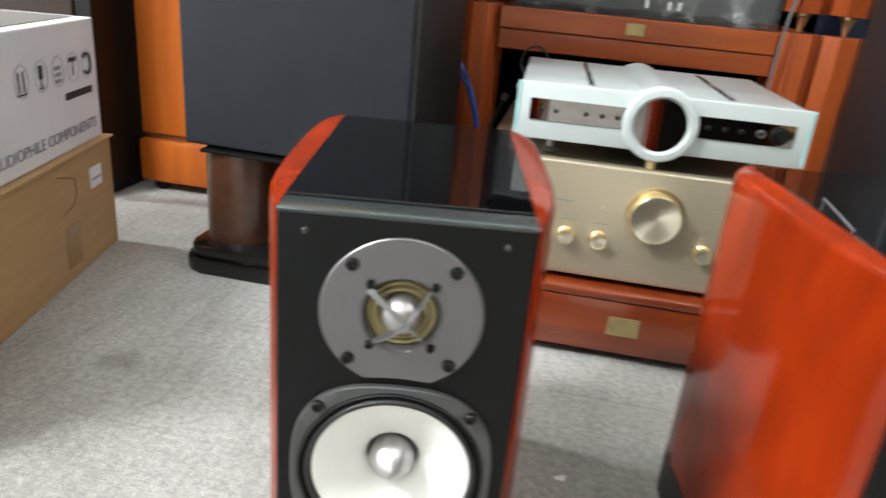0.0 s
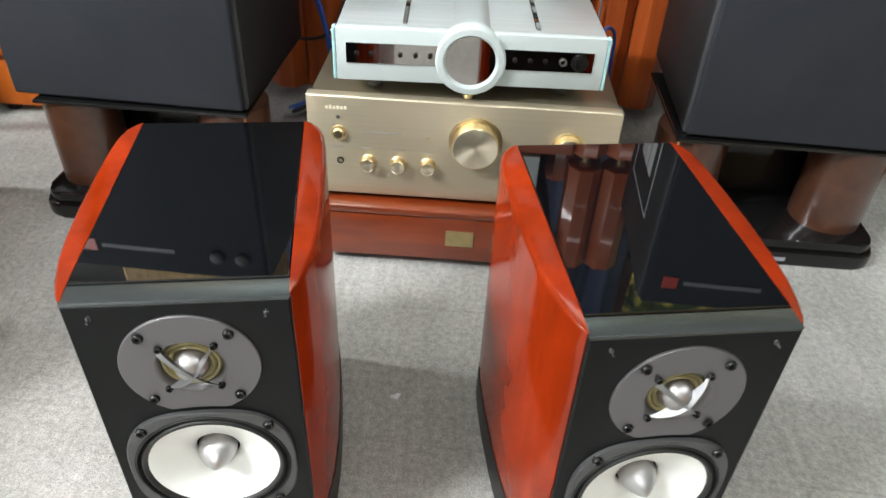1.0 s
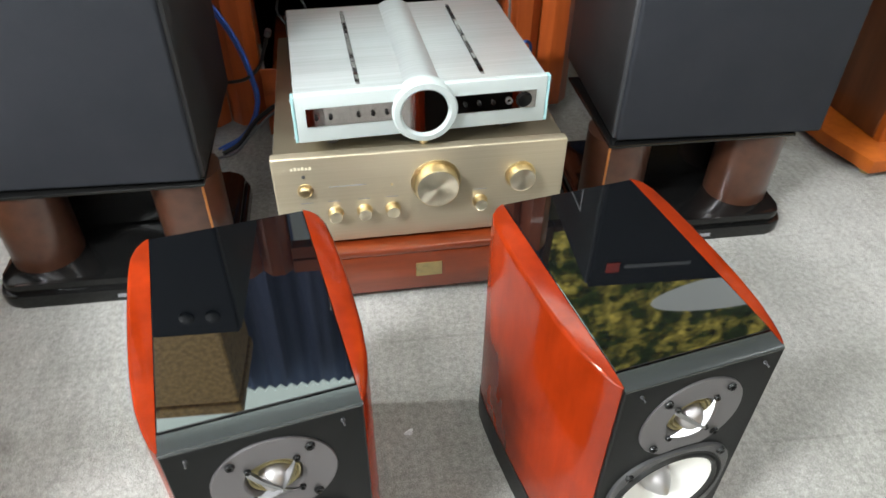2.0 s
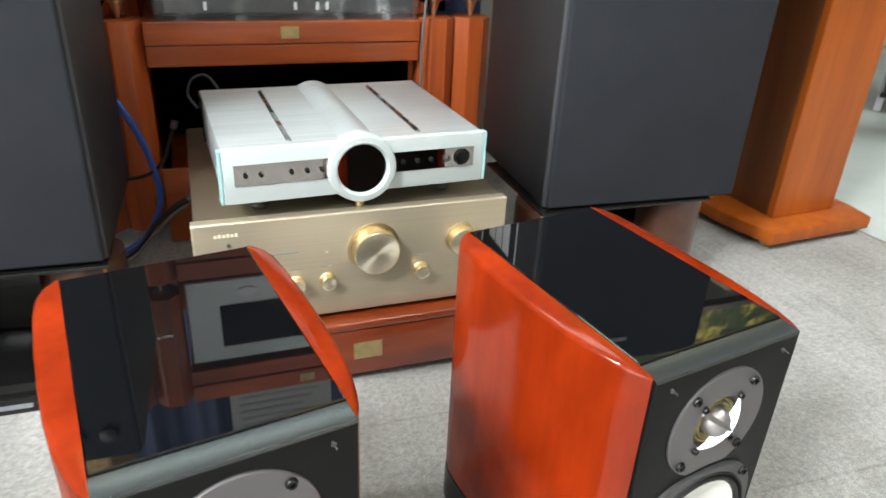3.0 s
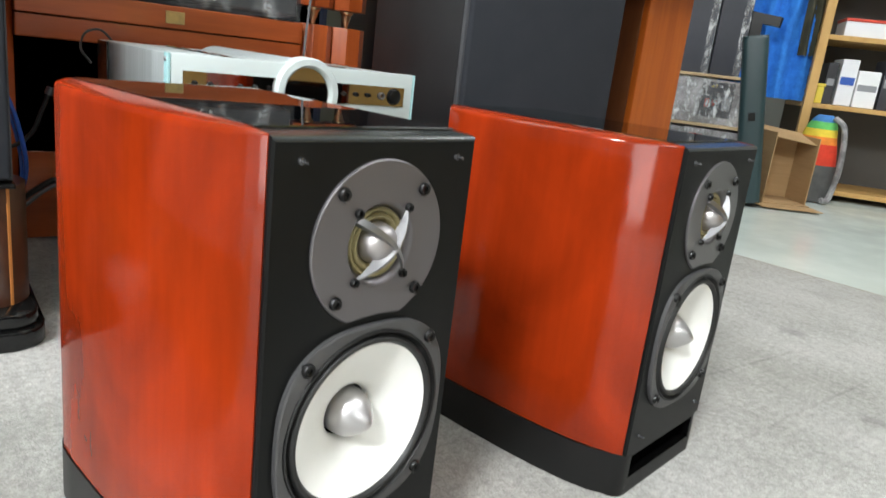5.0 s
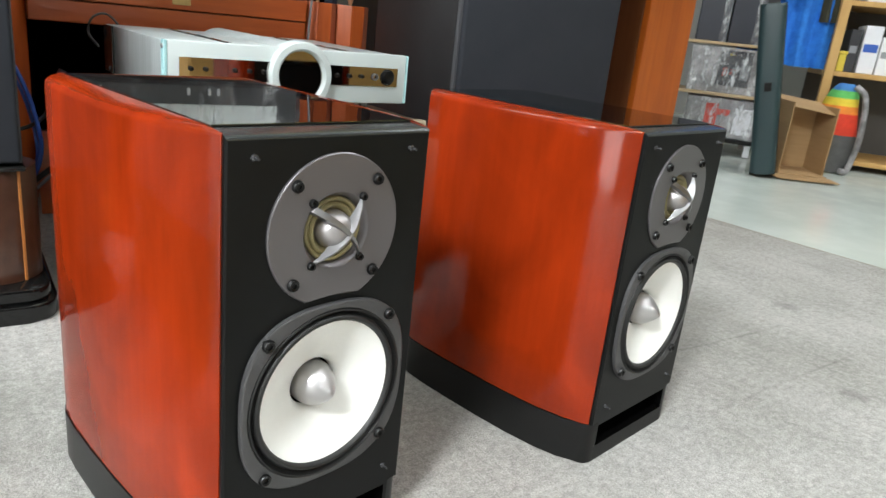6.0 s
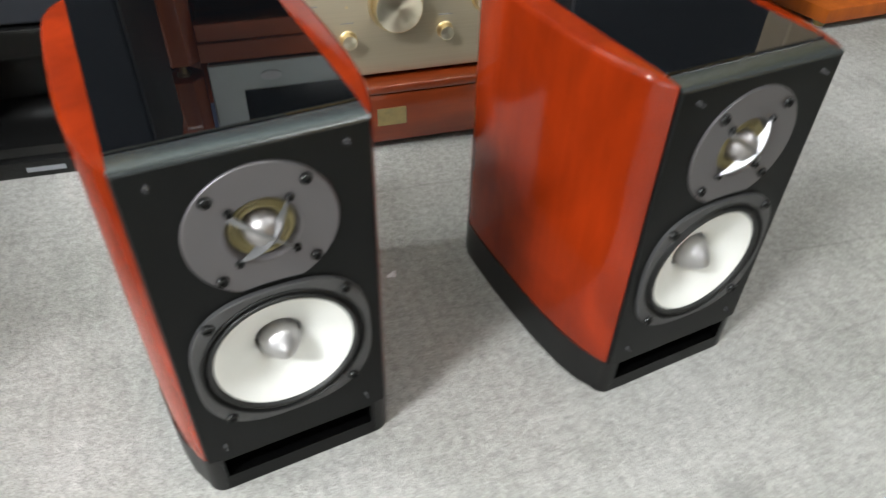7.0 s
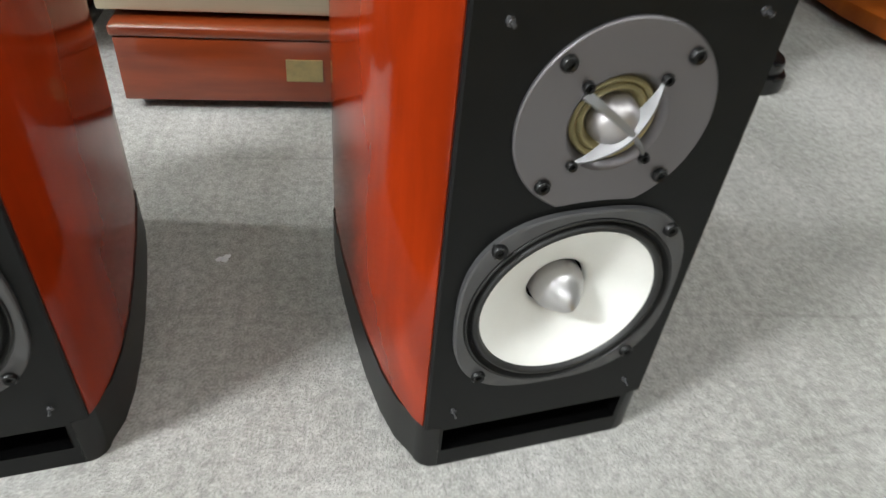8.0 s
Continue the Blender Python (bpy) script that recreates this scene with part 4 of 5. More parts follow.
pale_rim = []
for k in range(40):
    t = 2 * math.pi * k / 40
    pale_rim.append(bm.verts.new((0.46 + 0.46 * math.cos(t) * (1 + 0.14 * math.sin(3 * t)), -0.002, 0.42 + 0.13 * math.sin(t) * (1 + 0.25 * math.cos(2 * t + 1)))))
bm.faces.new(pale_rim)
part("painted_lake", bm, emitter("pale_grey_patch_glow", (0.40, 0.43, 0.42), 3.2), pic, "pale grey patch, added with a glow of its own")
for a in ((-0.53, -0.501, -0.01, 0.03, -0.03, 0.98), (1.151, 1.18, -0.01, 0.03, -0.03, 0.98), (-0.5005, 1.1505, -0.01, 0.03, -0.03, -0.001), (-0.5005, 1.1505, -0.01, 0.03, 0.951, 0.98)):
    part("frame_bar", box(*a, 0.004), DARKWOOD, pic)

# ---------------------------------------------------------------- pedestal
pd = thing("wooden_pedestal", pose(1.132, 1.226, 0, 0, 0, 4.0), "orange-brown veneered pedestal with a flat top board", "pedestal")
# darker brown than the orange column front
DARKSIDE = material("darker_brown_wood", (0.17, 0.055, 0.018), 0.35, coat=0.3, grain=((0.10, 0.03, 0.010), (28, 28, 2), 0.35, 0.72), rough_var=0.1)
part("base", prism([(-0.150, -0.150), (0.146, -0.150), (0.160, -0.08), (0.160, 0.14), (-0.175, 0.14), (-0.175, -0.02)], 0.014, 0.044, 0.004), ORANGEWOOD, pd, "", None, 40)
part("column", box(-0.092, 0.092, -0.088, -0.070, 0.0445, 0.622, 0.002), ORANGEWOOD, pd, "orange veneered front")
part("column_side", box(-0.092, -0.074, -0.0695, 0.11, 0.0445, 0.622, 0.002), DARKSIDE, pd, "darker brown side")
part("column_side", box(0.074, 0.092, -0.0695, 0.11, 0.0445, 0.622, 0.002), DARKSIDE, pd, "darker brown side")
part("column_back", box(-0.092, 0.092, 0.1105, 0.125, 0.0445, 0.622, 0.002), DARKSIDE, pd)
part("top_board", box(-0.185, 0.172, -0.140, 0.16, 0.6225, 0.640, 0.003), ORANGEWOOD, pd)
for x, y in ((-0.13, -0.12), (0.125, -0.12), (-0.14, 0.11), (0.135, 0.11)):
    part("foot", lathe([(0, 0), (0.010, 0), (0.014, 0.006), (0.014, 0.0142), (0, 0.0142)], 18), BRASS, pd, "small brass foot", pose(x, y, 0, 90, 0, 0), 40)
BEIGE = material("beige_plastic", (0.52, 0.42, 0.30), 0.5, grain=((0.46, 0.37, 0.26), (8, 8, 8), 0.35, 0.7))
bx = thing("beige_box", pose(1.09, 1.23, 0.6405, 0, 0, 4), "beige box partly wrapped in clear film, on the pedestal", "box")
part("body", box(-0.10, 0.09, -0.07, 0.09, 0.0, 0.20, 0.006), BEIGE, bx)
part("wrapping", crumpled_sheet(0.15, 0.16, 22, 24, 0.016, 9), FILM, bx, "creased clear film", pose(0.055, -0.074, 0.001), 80)

# ---------------------------------------------------------------- cartons by the wall
c1 = thing("cardboard_carton", pose(-0.778, 1.003, 0, 0, 0, 12.4), "brown cardboard carton with a pale label, on the carpet", "carton")
part("body", box(-0.40, 0.0, -0.62, 0.0, 0, 0.181, 0.003), CARTON, c1)
part("top_flap", box(-0.403, 0.004, -0.623, 0.004, 0.1815, 0.1855, 0.001), CARTON, c1)
part("label", box(0.0002, 0.0012, -0.085, -0.045, 0.118, 0.150), WHITECARTON, c1, "pale paper label")
part("label_print", box(0.0013, 0.0018, -0.080, -0.050, 0.130, 0.133), GREYPRINT, c1, "row of grey printing")
TAPE = material("brown_tape", (0.30, 0.17, 0.07), 0.25)
part("tape", box(0.0002, 0.0009, -0.180, -0.135, 0.02, 0.085), TAPE, c1, "darker brown tape")
part("handle_cut", sweep([(0.0008, -0.185, 0.165), (0.0008, -0.150, 0.155), (0.0008, -0.135, 0.150), (0.0008, -0.133, 0.125), (0.0008, -0.145, 0.112), (0.0008, -0.180, 0.105)], 0.0009, 6), TAPE, c1, "handle cut line")
c2 = thing("printed_carton", pose(-0.784, 0.994, 0.186, 0, 0, 12.4), "white printed carton with handling symbols, standing on a brown carton", "carton")
part("body", box(-0.38, 0.0, -0.60, 0.0, 0, 0.182, 0.003), WHITECARTON, c2)
# dark sheet on the solid carton paints in the shade of an open top
INSIDE_SHADE = material("carton_inside_shade", (0.12, 0.11, 0.10), 0.8)
part("opening", box(-0.36, -0.02, -0.58, -0.02, 0.1822, 0.1832), INSIDE_SHADE, c2, "dark sheet standing in for the shaded inside")
part("flap", box(-0.34, -0.30, -0.58, -0.03, 0.1835, 0.1865), CARTON, c2, "turned-in flap")


def symbol(y, kind):
    ring = [(0.0012, y + 0.0165 * math.cos(2 * math.pi * k / 24), 0.118 + 0.021 * math.sin(2 * math.pi * k / 24)) for k in range(25)]
    s = part("symbol", sweep(ring, 0.0004, 5), GREYPRINT, c2, "round handling symbol")
    if kind == 0:
        for d in (-0.006, 0.006):
            part("mark", box(0.0003, 0.0012, y + d - 0.0015, y + d + 0.0015, 0.104, 0.130), DARKPRINT, s)
        part("mark", box(0.0003, 0.0012, y - 0.011, y + 0.011, 0.100, 0.1025), DARKPRINT, s)
    elif kind == 1:
        part("mark", prism([(0.0003, y - 0.005), (0.0012, y - 0.005), (0.0012, y + 0.005), (0.0003, y + 0.005)], 0.114, 0.132), DARKPRINT, s)
        part("mark", box(0.0003, 0.0012, y - 0.001, y + 0.001, 0.103, 0.1135), DARKPRINT, s)
        part("mark", box(0.0003, 0.0012, y - 0.005, y + 0.005, 0.101, 0.1028), DARKPRINT, s)
    elif kind == 2:
        for d in range(3):
            part("mark", box(0.0003, 0.0012, y - 0.008, y + 0.008, 0.102 + 0.009 * d, 0.107 + 0.009 * d), GREYPRINT, s)
    elif kind == 3:
        part("mark", box(0.0003, 0.0012, y - 0.011, y + 0.011, 0.126, 0.132), DARKPRINT, s)
        part("mark", box(0.0003, 0.0012, y - 0.0008, y + 0.0008, 0.106, 0.1258), DARKPRINT, s)
    else:
        arc = [(0.0012, y + 0.012 * math.cos(radians(a)), 0.118 + 0.015 * math.sin(radians(a))) for a in range(-140, 150, 20)]
        part("mark", sweep(arc, 0.0022, 6), DARKPRINT, s)


for k, y in enumerate((-0.222, -0.172, -0.125, -0.080, -0.036)):
    symbol(y, k)
part("printing", box(0.0003, 0.0012, -0.110, -0.025, 0.074, 0.084), DARKPRINT, c2, "dark bar of printing")
line = bpy.data.curves.new("line", "FONT")
line.body, line.size, line.align_x = "AUDIOPHILE COMPONENTS", 0.0225, "RIGHT"
line.extrude = 0.0003
tmp = bpy.data.objects.new("tmp", line)
scene.collection.objects.link(tmp)
dep = bpy.context.evaluated_depsgraph_get()
me = bpy.data.meshes.new_from_object(tmp.evaluated_get(dep))
bpy.data.objects.remove(tmp)
me.materials.append(GREYPRINT)
words = new("lettering", me)
words.parent = c2
words.matrix_basis = pose(0.0012, -0.022, 0.020, 90, 0, 90)
words["label"] = "thin grey capital lettering"

# ---------------------------------------------------------------- gold counter added out of view, to reflect in the mirror windows
GOLDWOOD = material("golden_veneer", (0.62, 0.40, 0.13), 0.4, coat=0.3, grain=((0.50, 0.30, 0.09), (4, 28, 28), 0.35, 0.7))
ct = thing("shop_counter", pose(1.45, -0.95, 0), "golden counter out of view, added for the mirror windows' reflection", "counter")
part("front_panel", box(-0.85, 0.85, 0.0, 0.03, 0.03, 0.90, 0.003), GOLDWOOD, ct)
for x in (-0.85, 0.82):
    part("end_panel", box(x, x + 0.03, -0.45, -0.0005, 0.03, 0.90, 0.003), GOLDWOOD, ct)
part("kick_board", box(-0.82, 0.82, -0.42, -0.02, 0.0, 0.0295), PLINTH, ct, "black kick board")
part("worktop", box(-0.88, 0.88, -0.48, 0.05, 0.9005, 0.935, 0.004), GOLDWOOD, ct)

# ---------------------------------------------------------------- wooden things behind the cartons
ow = thing("orange_wood_cabinet", pose(-0.780, 1.350, 0), "orange-brown wooden loudspeaker cabinet on a low plinth", "cabinet")
part("body", box(-0.12, 0.15, -0.07, 0.30, 0.118, 0.95, 0.004), ORANGEWOOD, ow)
part("plinth", box(-0.125, 0.155, -0.08, 0.305, 0.018, 0.108, 0.008), ORANGEWOOD, ow, "", None, 40)
part("groove", box(-0.115, 0.145, -0.065, 0.295, 0.1082, 0.1178), DARKSIDE, ow, "dark groove")
for x in (-0.09, 0.12):
    for y in (-0.05, 0.27):
        part("foot", lathe([(0, 0), (0.012, 0), (0.016, 0.006), (0.016, 0.0182), (0, 0.0182)], 18), PLINTH, ow, "", pose(x, y, 0, 90, 0, 0), 40)
dw = thing("dark_brown_cabinet", pose(-1.057, 1.180, 0), "tall dark brown wooden cabinet", "cabinet")
part("body", box(-0.18, 0.100, 0.0, 0.18, 0.02, 1.1, 0.004), BROWNBLACK, dw)
part("edge_strip", box(0.1005, 0.135, 0.004, 0.176, 0.02, 1.1, 0.003), PLINTH, dw, "black edge strip")
part("plinth", box(-0.17, 0.125, 0.008, 0.17, 0.0, 0.0195), PLINTH, dw)

# ---------------------------------------------------------------- shelves by the pale floor
BG = pose(2.4, 1.75, 0, 0, 0, -53.13)


def at_bg(u, d, z, turn=0):
    return BG @ pose(u, d, z, 0, 0, turn)


PLY = material("pale_plywood", (0.50, 0.38, 0.23), 0.6, grain=((0.42, 0.30, 0.17), (4, 40, 40), 0.35, 0.7))
DGREY = material("dark_grey_panel", (0.030, 0.033, 0.044), 0.3, grain=((0.042, 0.045, 0.058), (5, 5, 5), 0.35, 0.7))
TEALCASE = material("dark_teal_hard_case", (0.018, 0.040, 0.045), 0.35, bump=0.2, bump_scale=300)
BLUECLOTH = material("bright_blue_plush", (0.03, 0.22, 0.72), 0.9, grain=((0.015, 0.14, 0.55), (30, 30, 30), 0.35, 0.7), bump=0.8, bump_scale=60)
PINE = material("pine_post", (0.55, 0.34, 0.12), 0.5, grain=((0.46, 0.26, 0.08), (30, 30, 3), 0.35, 0.7))
sh = thing("low_shelf", at_bg(-0.02, 0.0, 0), "low dark shelf with pale legs and plywood boards", "shelf")
part("bottom_board", box(-0.21, 0.17, 0.0, 0.30, 0.052, 0.070, 0.002), PLINTH, sh, "black bottom board")
part("middle_board", box(-0.21, 0.19, -0.01, 0.30, 0.243, 0.256, 0.002), PLY, sh, "plywood board")
part("top_board", box(-0.21, 0.13, -0.005, 0.30, 0.449, 0.461, 0.002), PLY, sh, "plywood board")
for x in (-0.205, 0.13):
    for d in (0.01, 0.27):
        part("leg", box(x - 0.012, x + 0.012, d, d + 0.024, 0.0, 0.0515), WHITECARTON, sh, "pale leg")
part("upright", box(-0.215, -0.205, 0.0, 0.02, 0.0705, 0.449), GREYPRINT, sh)
part("upright", box(-0.215, -0.205, 0.28, 0.30, 0.0705, 0.449), GREYPRINT, sh)
part("upright", box(0.155, 0.165, 0.28, 0.30, 0.0705, 0.243), GREYPRINT, sh)


def wrapped(m, w, h, d, base, marks, label, seed):
    t = thing("wrapped_component", m, label, "component", "components wrapped in film")
    part("body", box(-w / 2, w / 2, 0.0, d, 0.0, h - 0.002, 0.004), base, t)
    for x0, x1, z0, z1, mt in marks:
        part("mark", box(x0, x1, -0.002, -0.0003, z0, z1), mt, t)
    part("wrapping", crumpled_sheet(w * 1.04, h, 40, 26, 0.016, seed), FILM, t, "creased clear film", pose(0, -0.004, 0), 80)
    return t


GREYBODY = material("grey_wrapped_body", (0.14, 0.135, 0.14), 0.4, grain=((0.40, 0.39, 0.40), (14, 14, 14), 0.4, 0.65))
YELLOW = material("yellow_print", (0.7, 0.55, 0.06), 0.5)
wrapped(at_bg(-0.045, 0.01, 0.2565), 0.285, 0.185, 0.22, GREYBODY, ((-0.03, 0.10, 0.03, 0.175, DARKPRINT), (0.005, 0.03, 0.153, 0.165, YELLOW), (0.035, 0.055, 0.155, 0.163, WHITE), (-0.025, 0.01, 0.115, 0.122, WHITE), (-0.01, 0.01, 0.07, 0.105, RED), (0.018, 0.04, 0.075, 0.10, RED), (0.06, 0.095, 0.06, 0.12, GREYPRINT)), "black and grey component back wrapped in clear film", 21)
wrapped(at_bg(-0.02, 0.01, 0.0705), 0.30, 0.165, 0.22, GREYBODY, ((-0.07, -0.02, 0.05, 0.14, RED), (-0.02, 0.03, 0.095, 0.12, RED), (0.05, 0.13, 0.02, 0.13, WHITECARTON)), "reddish component wrapped in clear film on the shelf", 33)
for k, u in enumerate((-0.128, 0.000)):
    g = thing("grey_panel_speaker", at_bg(u, 0.02, 0.4615), "dark grey tall box wrapped in clear film", "box", "grey boxes on the shelf")
    part("body", box(-0.062, 0.062, 0.0, 0.16, 0.0, 0.42, 0.004), DGREY, g)
    part("lid", box(-0.062, 0.062, 0.0, 0.16, 0.4205, 0.435, 0.004), PLY, g, "pale top")
    part("wrapping", crumpled_sheet(0.03, 0.41, 6, 50, 0.008, 50 + k), FILM, g, "strip of creased film", pose(0.045, -0.003, 0), 80)
# place, width and lean are set to fit the camera's view
hc = thing("teal_hard_case", pose(2.203, 1.421, 0.008, 0, 0, -60) @ pose(0, 0, 0, 0, -9, 0), "dark teal hard case, leaned to fit the camera's view", "case")
part("shell", prism(rounded(0.043, 0.10, 0.02), 0.0, 0.60, 0.012, 3), TEALCASE, hc, "", None, 40)
part("seam", prism(rounded(0.045, 0.012, 0.004), 0.004, 0.596), PLINTH, hc, "black seam strip")
part("latch", box(-0.012, 0.012, -0.106, -0.0985, 0.30, 0.33, 0.002), SCREW, hc, "metal latch")
bc = thing("open_carton", pose(2.36, 1.375, 0.004, 0, 0, -38), "open brown cardboard carton lying on the floor", "carton")
part("back", box(-0.09, 0.09, 0.15, 0.154, 0.0, 0.26), CARTON, bc)
part("left_side", box(-0.094, -0.0905, -0.06, 0.154, 0.0, 0.27), CARTON, bc)
part("right_side", box(0.0905, 0.094, -0.02, 0.154, 0.0, 0.26), CARTON, bc)
part("bottom", box(-0.0903, 0.0903, -0.06, 0.1498, 0.0, 0.004), CARTON, bc)
part("flap", box(-0.092, 0.092, -0.10, 0.06, 0.0, 0.003), CARTON, bc, "bent top flap", pose(0, 0.09, 0.262, 12, 6, 0))
part("front_flap", box(-0.13, 0.10, -0.15, -0.062, -0.003, 0.0), CARTON, bc, "flap on the floor")
bm = bmesh.new()
rows = []
for j in range(61):
    row = []
    for i in range(49):
        x, z = 0.36 * i / 48, 0.90 * j / 60
        d = 0.018 * math.sin(x * 70 + 0.6 * math.sin(z * 9)) + 0.010 * noise.noise(Vector((x * 90, z * 70, 2)))
        e = 0.008 * noise.noise(Vector((z * 55, 4.0, 1)))
        row.append(bm.verts.new((x + (e if i in (0, 48) else 0), d, z + (0.008 * noise.noise(Vector((x * 60, 1, 1))) if j == 0 else 0))))
    rows.append(row)
for a, b in zip(rows, rows[1:]):
    for i in range(48):
        bm.faces.new((a[i], a[i + 1], b[i + 1], b[i]))
bl = thing("blue_plush_cloth", at_bg(-0.01, 0.16, 0.395), "bright blue plush cloth hanging with a scalloped edge", "cloth")
part("cloth", bm, BLUECLOTH, bl, "", None, 60)
tr = thing("black_tray", at_bg(0.06, 0.05, 0.60), "black angled plastic panel beside the blue cloth", "panel")
part("panel", prism([(-0.02, 0.0), (0.10, -0.02), (0.11, 0.0), (0.0, 0.03)], 0.09, 0.13), PLINTH, tr, "", pose(0, 0, 0, 0, 8, 0))
part("panel_lower", prism([(-0.02, 0.0), (0.05, -0.01), (0.02, 0.03)], 0.02, 0.0895), PLINTH, tr)
ws = thing("pine_shelving", at_bg(0.36, 0.10, 0), "pine shelving unit stacked with goods", "shelving")
part("post", box(-0.018, 0.018, -0.018, 0.018, 0.0, 1.3, 0.002), PINE, ws, "pine post")
part("post", box(0.70, 0.736, -0.018, 0.018, 0.0, 1.3, 0.002), PINE, ws, "pine post")
for z in (0.02, 0.375, 0.655, 0.92):
    part("board", box(-0.02, 0.74, 0.0185, 0.40, z, z + 0.02, 0.002), PINE, ws, "pine board")
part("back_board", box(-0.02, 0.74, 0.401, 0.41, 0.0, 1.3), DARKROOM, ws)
GOODS = [(0.055, 0.095, 0.3955, 0.17, DARKPRINT), (0.105, 0.17, 0.3955, 0.19, WHITECARTON), (0.175, 0.26, 0.3955, 0.15, WHITE), (0.03, 0.06, 0.3955, 0.07, YELLOW), (0.27, 0.36, 0.3955, 0.2, DGREY), (0.08, 0.30, 0.6755, 0.06, WHITECARTON), (0.32, 0.46, 0.6755, 0.11, GREYBODY), (0.06, 0.22, 0.9405, 0.12, BEIGE), (0.24, 0.42, 0.9405, 0.09, RED)]
for x0, x1, z, h, mt in GOODS:
    gd = thing("packed_box", at_bg(0.36 + (x0 + x1) / 2, 0.14, z), "small packed box on the pine shelving", "box", "goods on the shelving")
    part("body", box(-(x1 - x0) / 2, (x1 - x0) / 2, 0.0, 0.16, 0.0, h, 0.003), mt, gd)
    if h > 0.1:
        part("print_band", box(-(x1 - x0) / 2 + 0.006, (x1 - x0) / 2 - 0.006, -0.001, -0.0002, h * 0.45, h * 0.62), CABLE_BLUE if mt is WHITECARTON else GREYPRINT, gd, "printed band")
    else:
        part("lid", box(-(x1 - x0) / 2 - 0.002, (x1 - x0) / 2 + 0.002, -0.003, 0.162, h + 0.0003, h + 0.012, 0.002), RED if mt is WHITECARTON else mt, gd, "lid")
dr = thing("olive_jacket", at_bg(0.30, 0.13, 0.58), "dark olive cloth hanging beside the shelving", "cloth")
bm = bmesh.new()
rows = []
for j in range(21):
    rows.append([bm.verts.new((0.085 * i / 12 - 0.02, 0.02 * math.sin(i * 1.3 + j * 0.2), 0.55 * j / 20)) for i in range(13)])
for a, b in zip(rows, rows[1:]):
    for i in range(12):
        bm.faces.new((a[i], a[i + 1], b[i + 1], b[i]))
part("cloth", bm, material("olive_cloth", (0.05, 0.05, 0.03), 0.9, grain=((0.08, 0.075, 0.045), (12, 12, 12), 0.35, 0.7)), dr, "", None, 60)
# striped bag: soft body with coloured bands
bag = thing("striped_bag", at_bg(0.425, 0.02, 0), "rainbow striped soft bag with a grey lower half, on the floor", "bag")
BANDS = [(0.0, 0.15, (0.10, 0.10, 0.10)), (0.15, 0.235, (0.75, 0.05, 0.02)), (0.235, 0.265, (0.85, 0.25, 0.03)), (0.265, 0.295, (0.8, 0.6, 0.05)), (0.295, 0.325, (0.12, 0.5, 0.12)), (0.325, 0.352, (0.05, 0.2, 0.5))]
for k, (z0, z1, col) in enumerate(BANDS):
    bm = bmesh.new()
    rings = []
    for j in range(5):
        z = z0 + (z1 - z0) * j / 4
        w = 0.075 * (1 - (z / 0.36) ** 4) ** 0.5 + 0.004
        rings.append([bm.verts.new((w * math.cos(a) * (1 + 0.08 * math.sin(3 * a + z * 20)), 0.8 * w * math.sin(a), z)) for a in (2 * math.pi * i / 24 for i in range(24))])
    for a, b in zip(rings, rings[1:]):
        for i in range(24):
            bm.faces.new((a[i], a[(i + 1) % 24], b[(i + 1) % 24], b[i]))
    bm.faces.new(rings[0][::-1])
    bm.faces.new(rings[-1])
    part("band", bm, material("bag_cloth", col, 0.8, grain=(tuple(0.7 * v for v in col), (20, 20, 20), 0.35, 0.7), bump=0.2, bump_scale=150), bag, "", None, 60)
part("strap", sweep(smooth_line([(0.03, -0.03, 0.345), (0.07, -0.05, 0.30), (0.085, -0.055, 0.15), (0.07, -0.06, 0.02), (0.04, -0.075, 0.01)]), 0.012, 8), GREYBODY, bag, "grey strap")

# ---------------------------------------------------------------- cables and small litter


CABLE_GREY = material("grey_cable", (0.16, 0.16, 0.17), 0.35)


def cable(points, r, mat, label, plug=0.0):
    c = thing("cable", pose(0, 0, 0), label, "cable", "loose cables")
    part("lead", sweep(smooth_line(points, 8), r, 8), mat, c, "", None, 60)
    if plug:
        a, b = Vector(points[0]), Vector(points[1])
        d = (a - b).normalized()
        part("plug", sweep([a - 0.004 * d, a + plug * d], r * 1.9, 12), SILVER, c, "silver plug", None, 40)


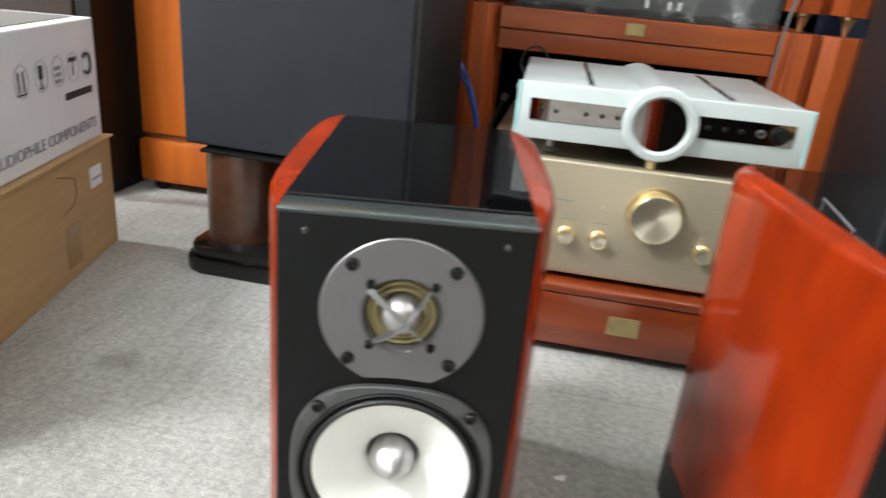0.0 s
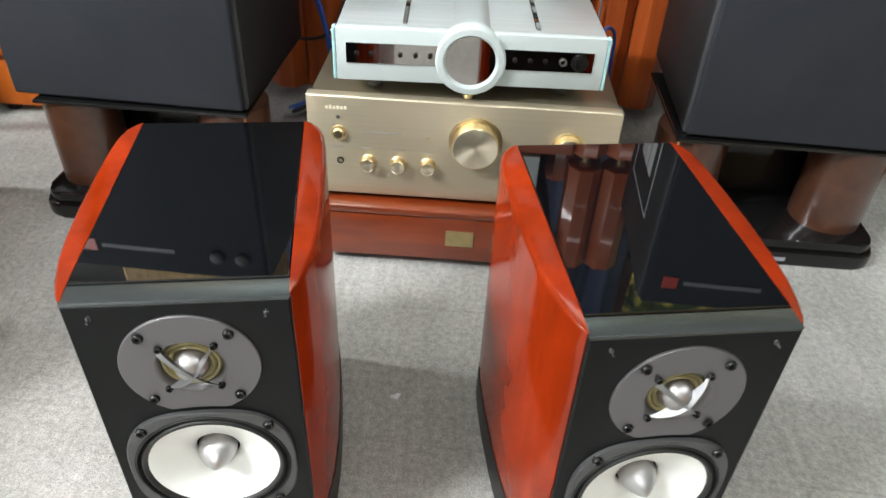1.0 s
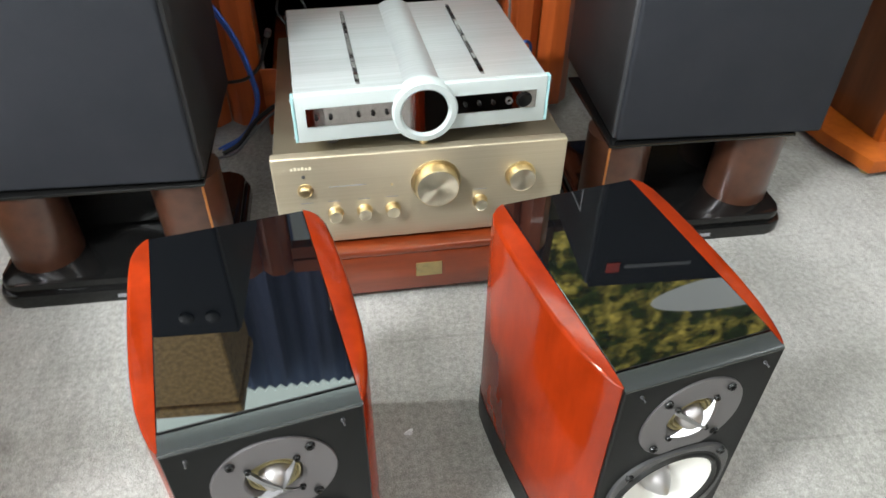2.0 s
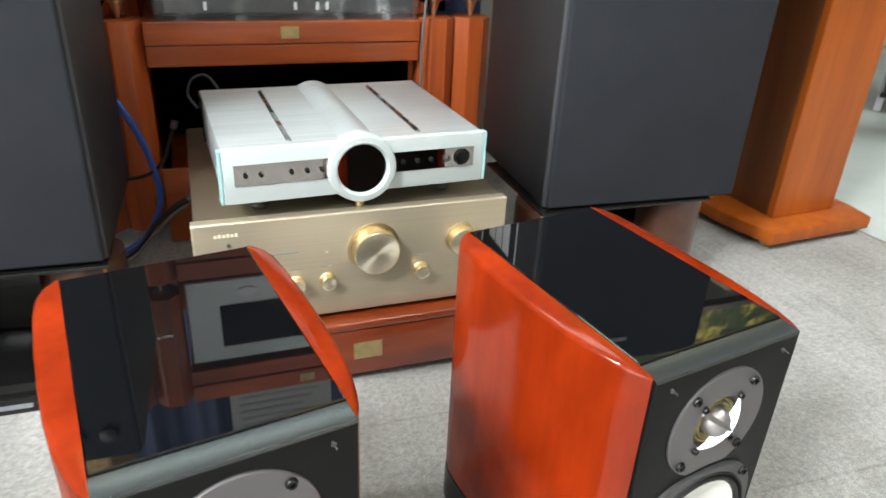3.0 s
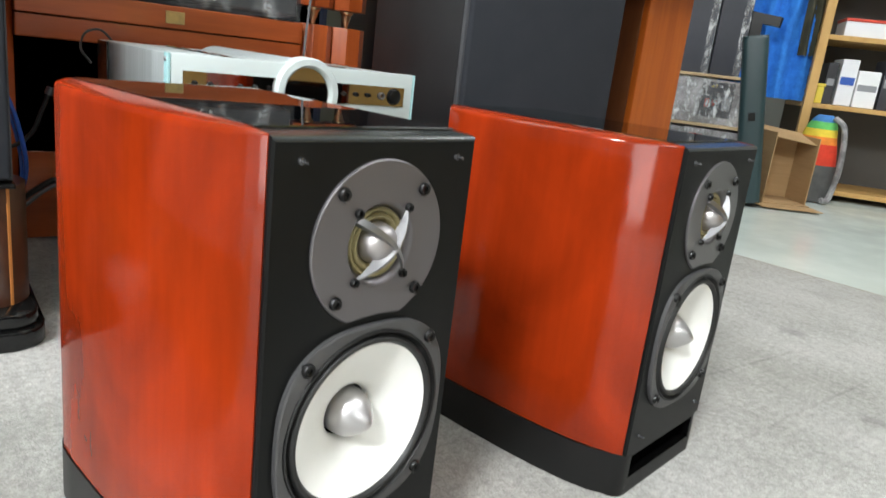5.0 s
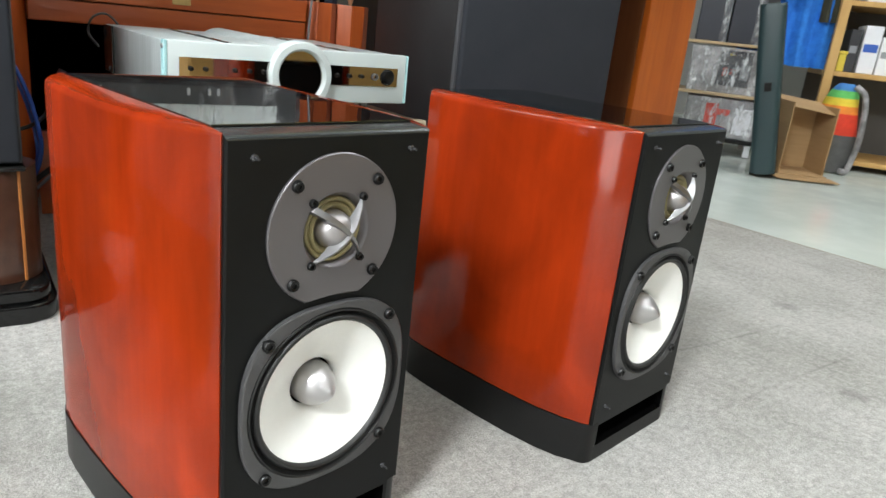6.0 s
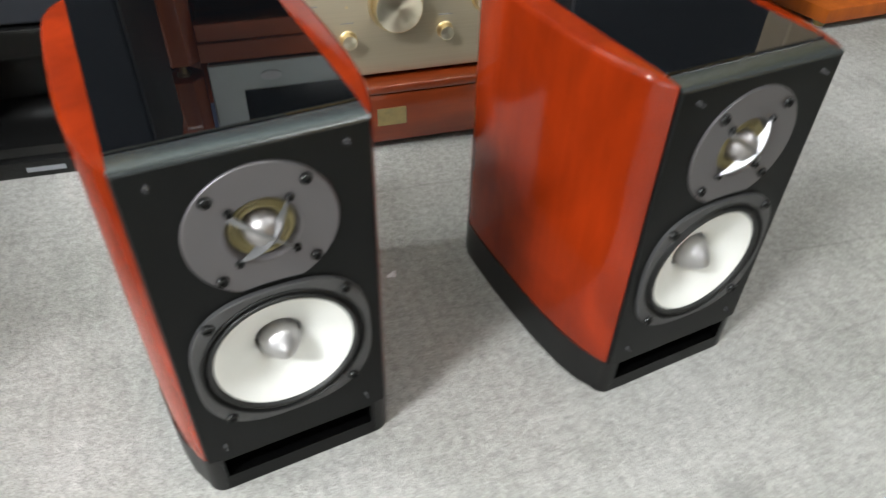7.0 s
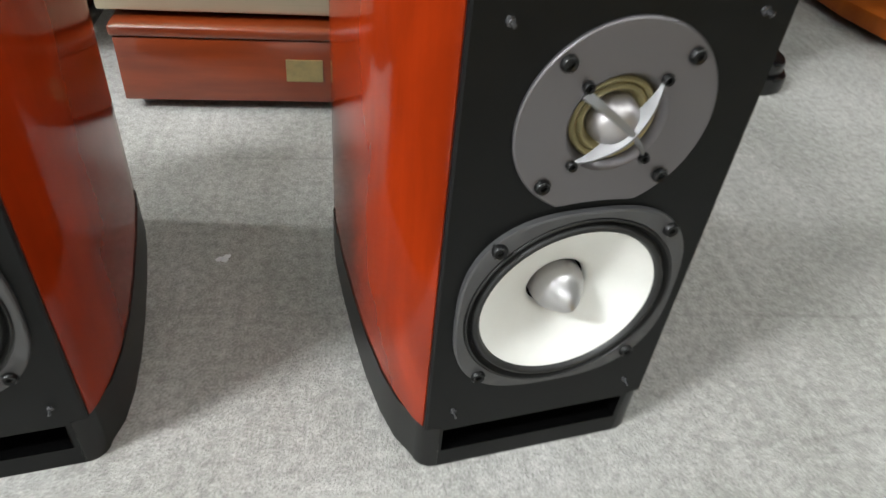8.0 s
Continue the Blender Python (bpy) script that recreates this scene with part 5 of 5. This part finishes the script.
cable([(-0.300, 1.345, 0.352), (-0.262, 1.335, 0.318), (-0.232, 1.325, 0.262), (-0.214, 1.32, 0.195), (-0.210, 1.325, 0.13), (-0.240, 1.335, 0.06), (-0.30, 1.345, 0.012)], 0.0036, CABLE_BLUE, "blue cable hanging beside the rack post")
cable([(-0.305, 1.350, 0.340), (-0.266, 1.340, 0.308), (-0.238, 1.332, 0.258), (-0.220, 1.327, 0.195), (-0.216, 1.332, 0.12), (-0.252, 1.342, 0.05), (-0.31, 1.352, 0.012)], 0.0028, CABLE_BLUE, "blue cable hanging beside the rack post")
cable([(-0.172, 1.325, 0.268), (-0.184, 1.328, 0.235), (-0.200, 1.325, 0.200), (-0.232, 1.325, 0.178), (-0.285, 1.335, 0.172), (-0.33, 1.35, 0.18)], 0.0034, CABLE_BLACK, "black cable looping behind the amplifier", 0.008)
cable([(-0.160, 1.318, 0.130), (-0.185, 1.318, 0.118), (-0.225, 1.322, 0.085), (-0.262, 1.33, 0.035), (-0.30, 1.34, 0.008)], 0.0048, CABLE_BLACK, "black cable running down to the carpet", 0.018)
cable([(-0.168, 1.306, 0.122), (-0.195, 1.306, 0.104), (-0.236, 1.312, 0.062), (-0.272, 1.318, 0.022), (-0.315, 1.325, 0.006)], 0.0030, CABLE_GREY, "grey cable running down to the carpet")
cable([(-0.130, 1.225, 0.325), (-0.142, 1.235, 0.345), (-0.134, 1.24, 0.368), (-0.112, 1.24, 0.374), (-0.094, 1.23, 0.352), (-0.092, 1.22, 0.33)], 0.0018, CABLE_BLACK, "thin black cable looped behind the white amplifier")
cable([(0.330, 1.405, 0.66), (0.322, 1.402, 0.56), (0.312, 1.400, 0.46), (0.306, 1.400, 0.37), (0.308, 1.402, 0.28), (0.312, 1.405, 0.14), (0.31, 1.39, 0.004)], 0.0028, CABLE_GREY, "grey cable hanging in front of the rack post")
cable([(0.285, 1.22, 0.25), (0.30, 1.24, 0.262), (0.318, 1.26, 0.24), (0.325, 1.28, 0.17), (0.33, 1.29, 0.004)], 0.003, CABLE_BLUE, "blue cable beside the champagne amplifier")
bm = bmesh.new()
ring = [bm.verts.new((0.0065 * math.cos(a) * (1 + 0.35 * math.sin(3 * a)), 0.0045 * math.sin(a), 0.0003 + 0.0022 * abs(math.sin(2 * a)))) for a in (2 * math.pi * i / 12 for i in range(12))]
top = bm.verts.new((0.001, 0, 0.0042))
for i in range(12):
    bm.faces.new((ring[i], ring[(i + 1) % 12], top))
bm.faces.new(ring[::-1])
scrap = part("paper_scrap", bm, WHITE, None, "", pose(0.0, 0.6, 0.0, 0, 0, 30))
tagged(scrap, "tiny white crumpled scrap of paper on the carpet", "scrap")
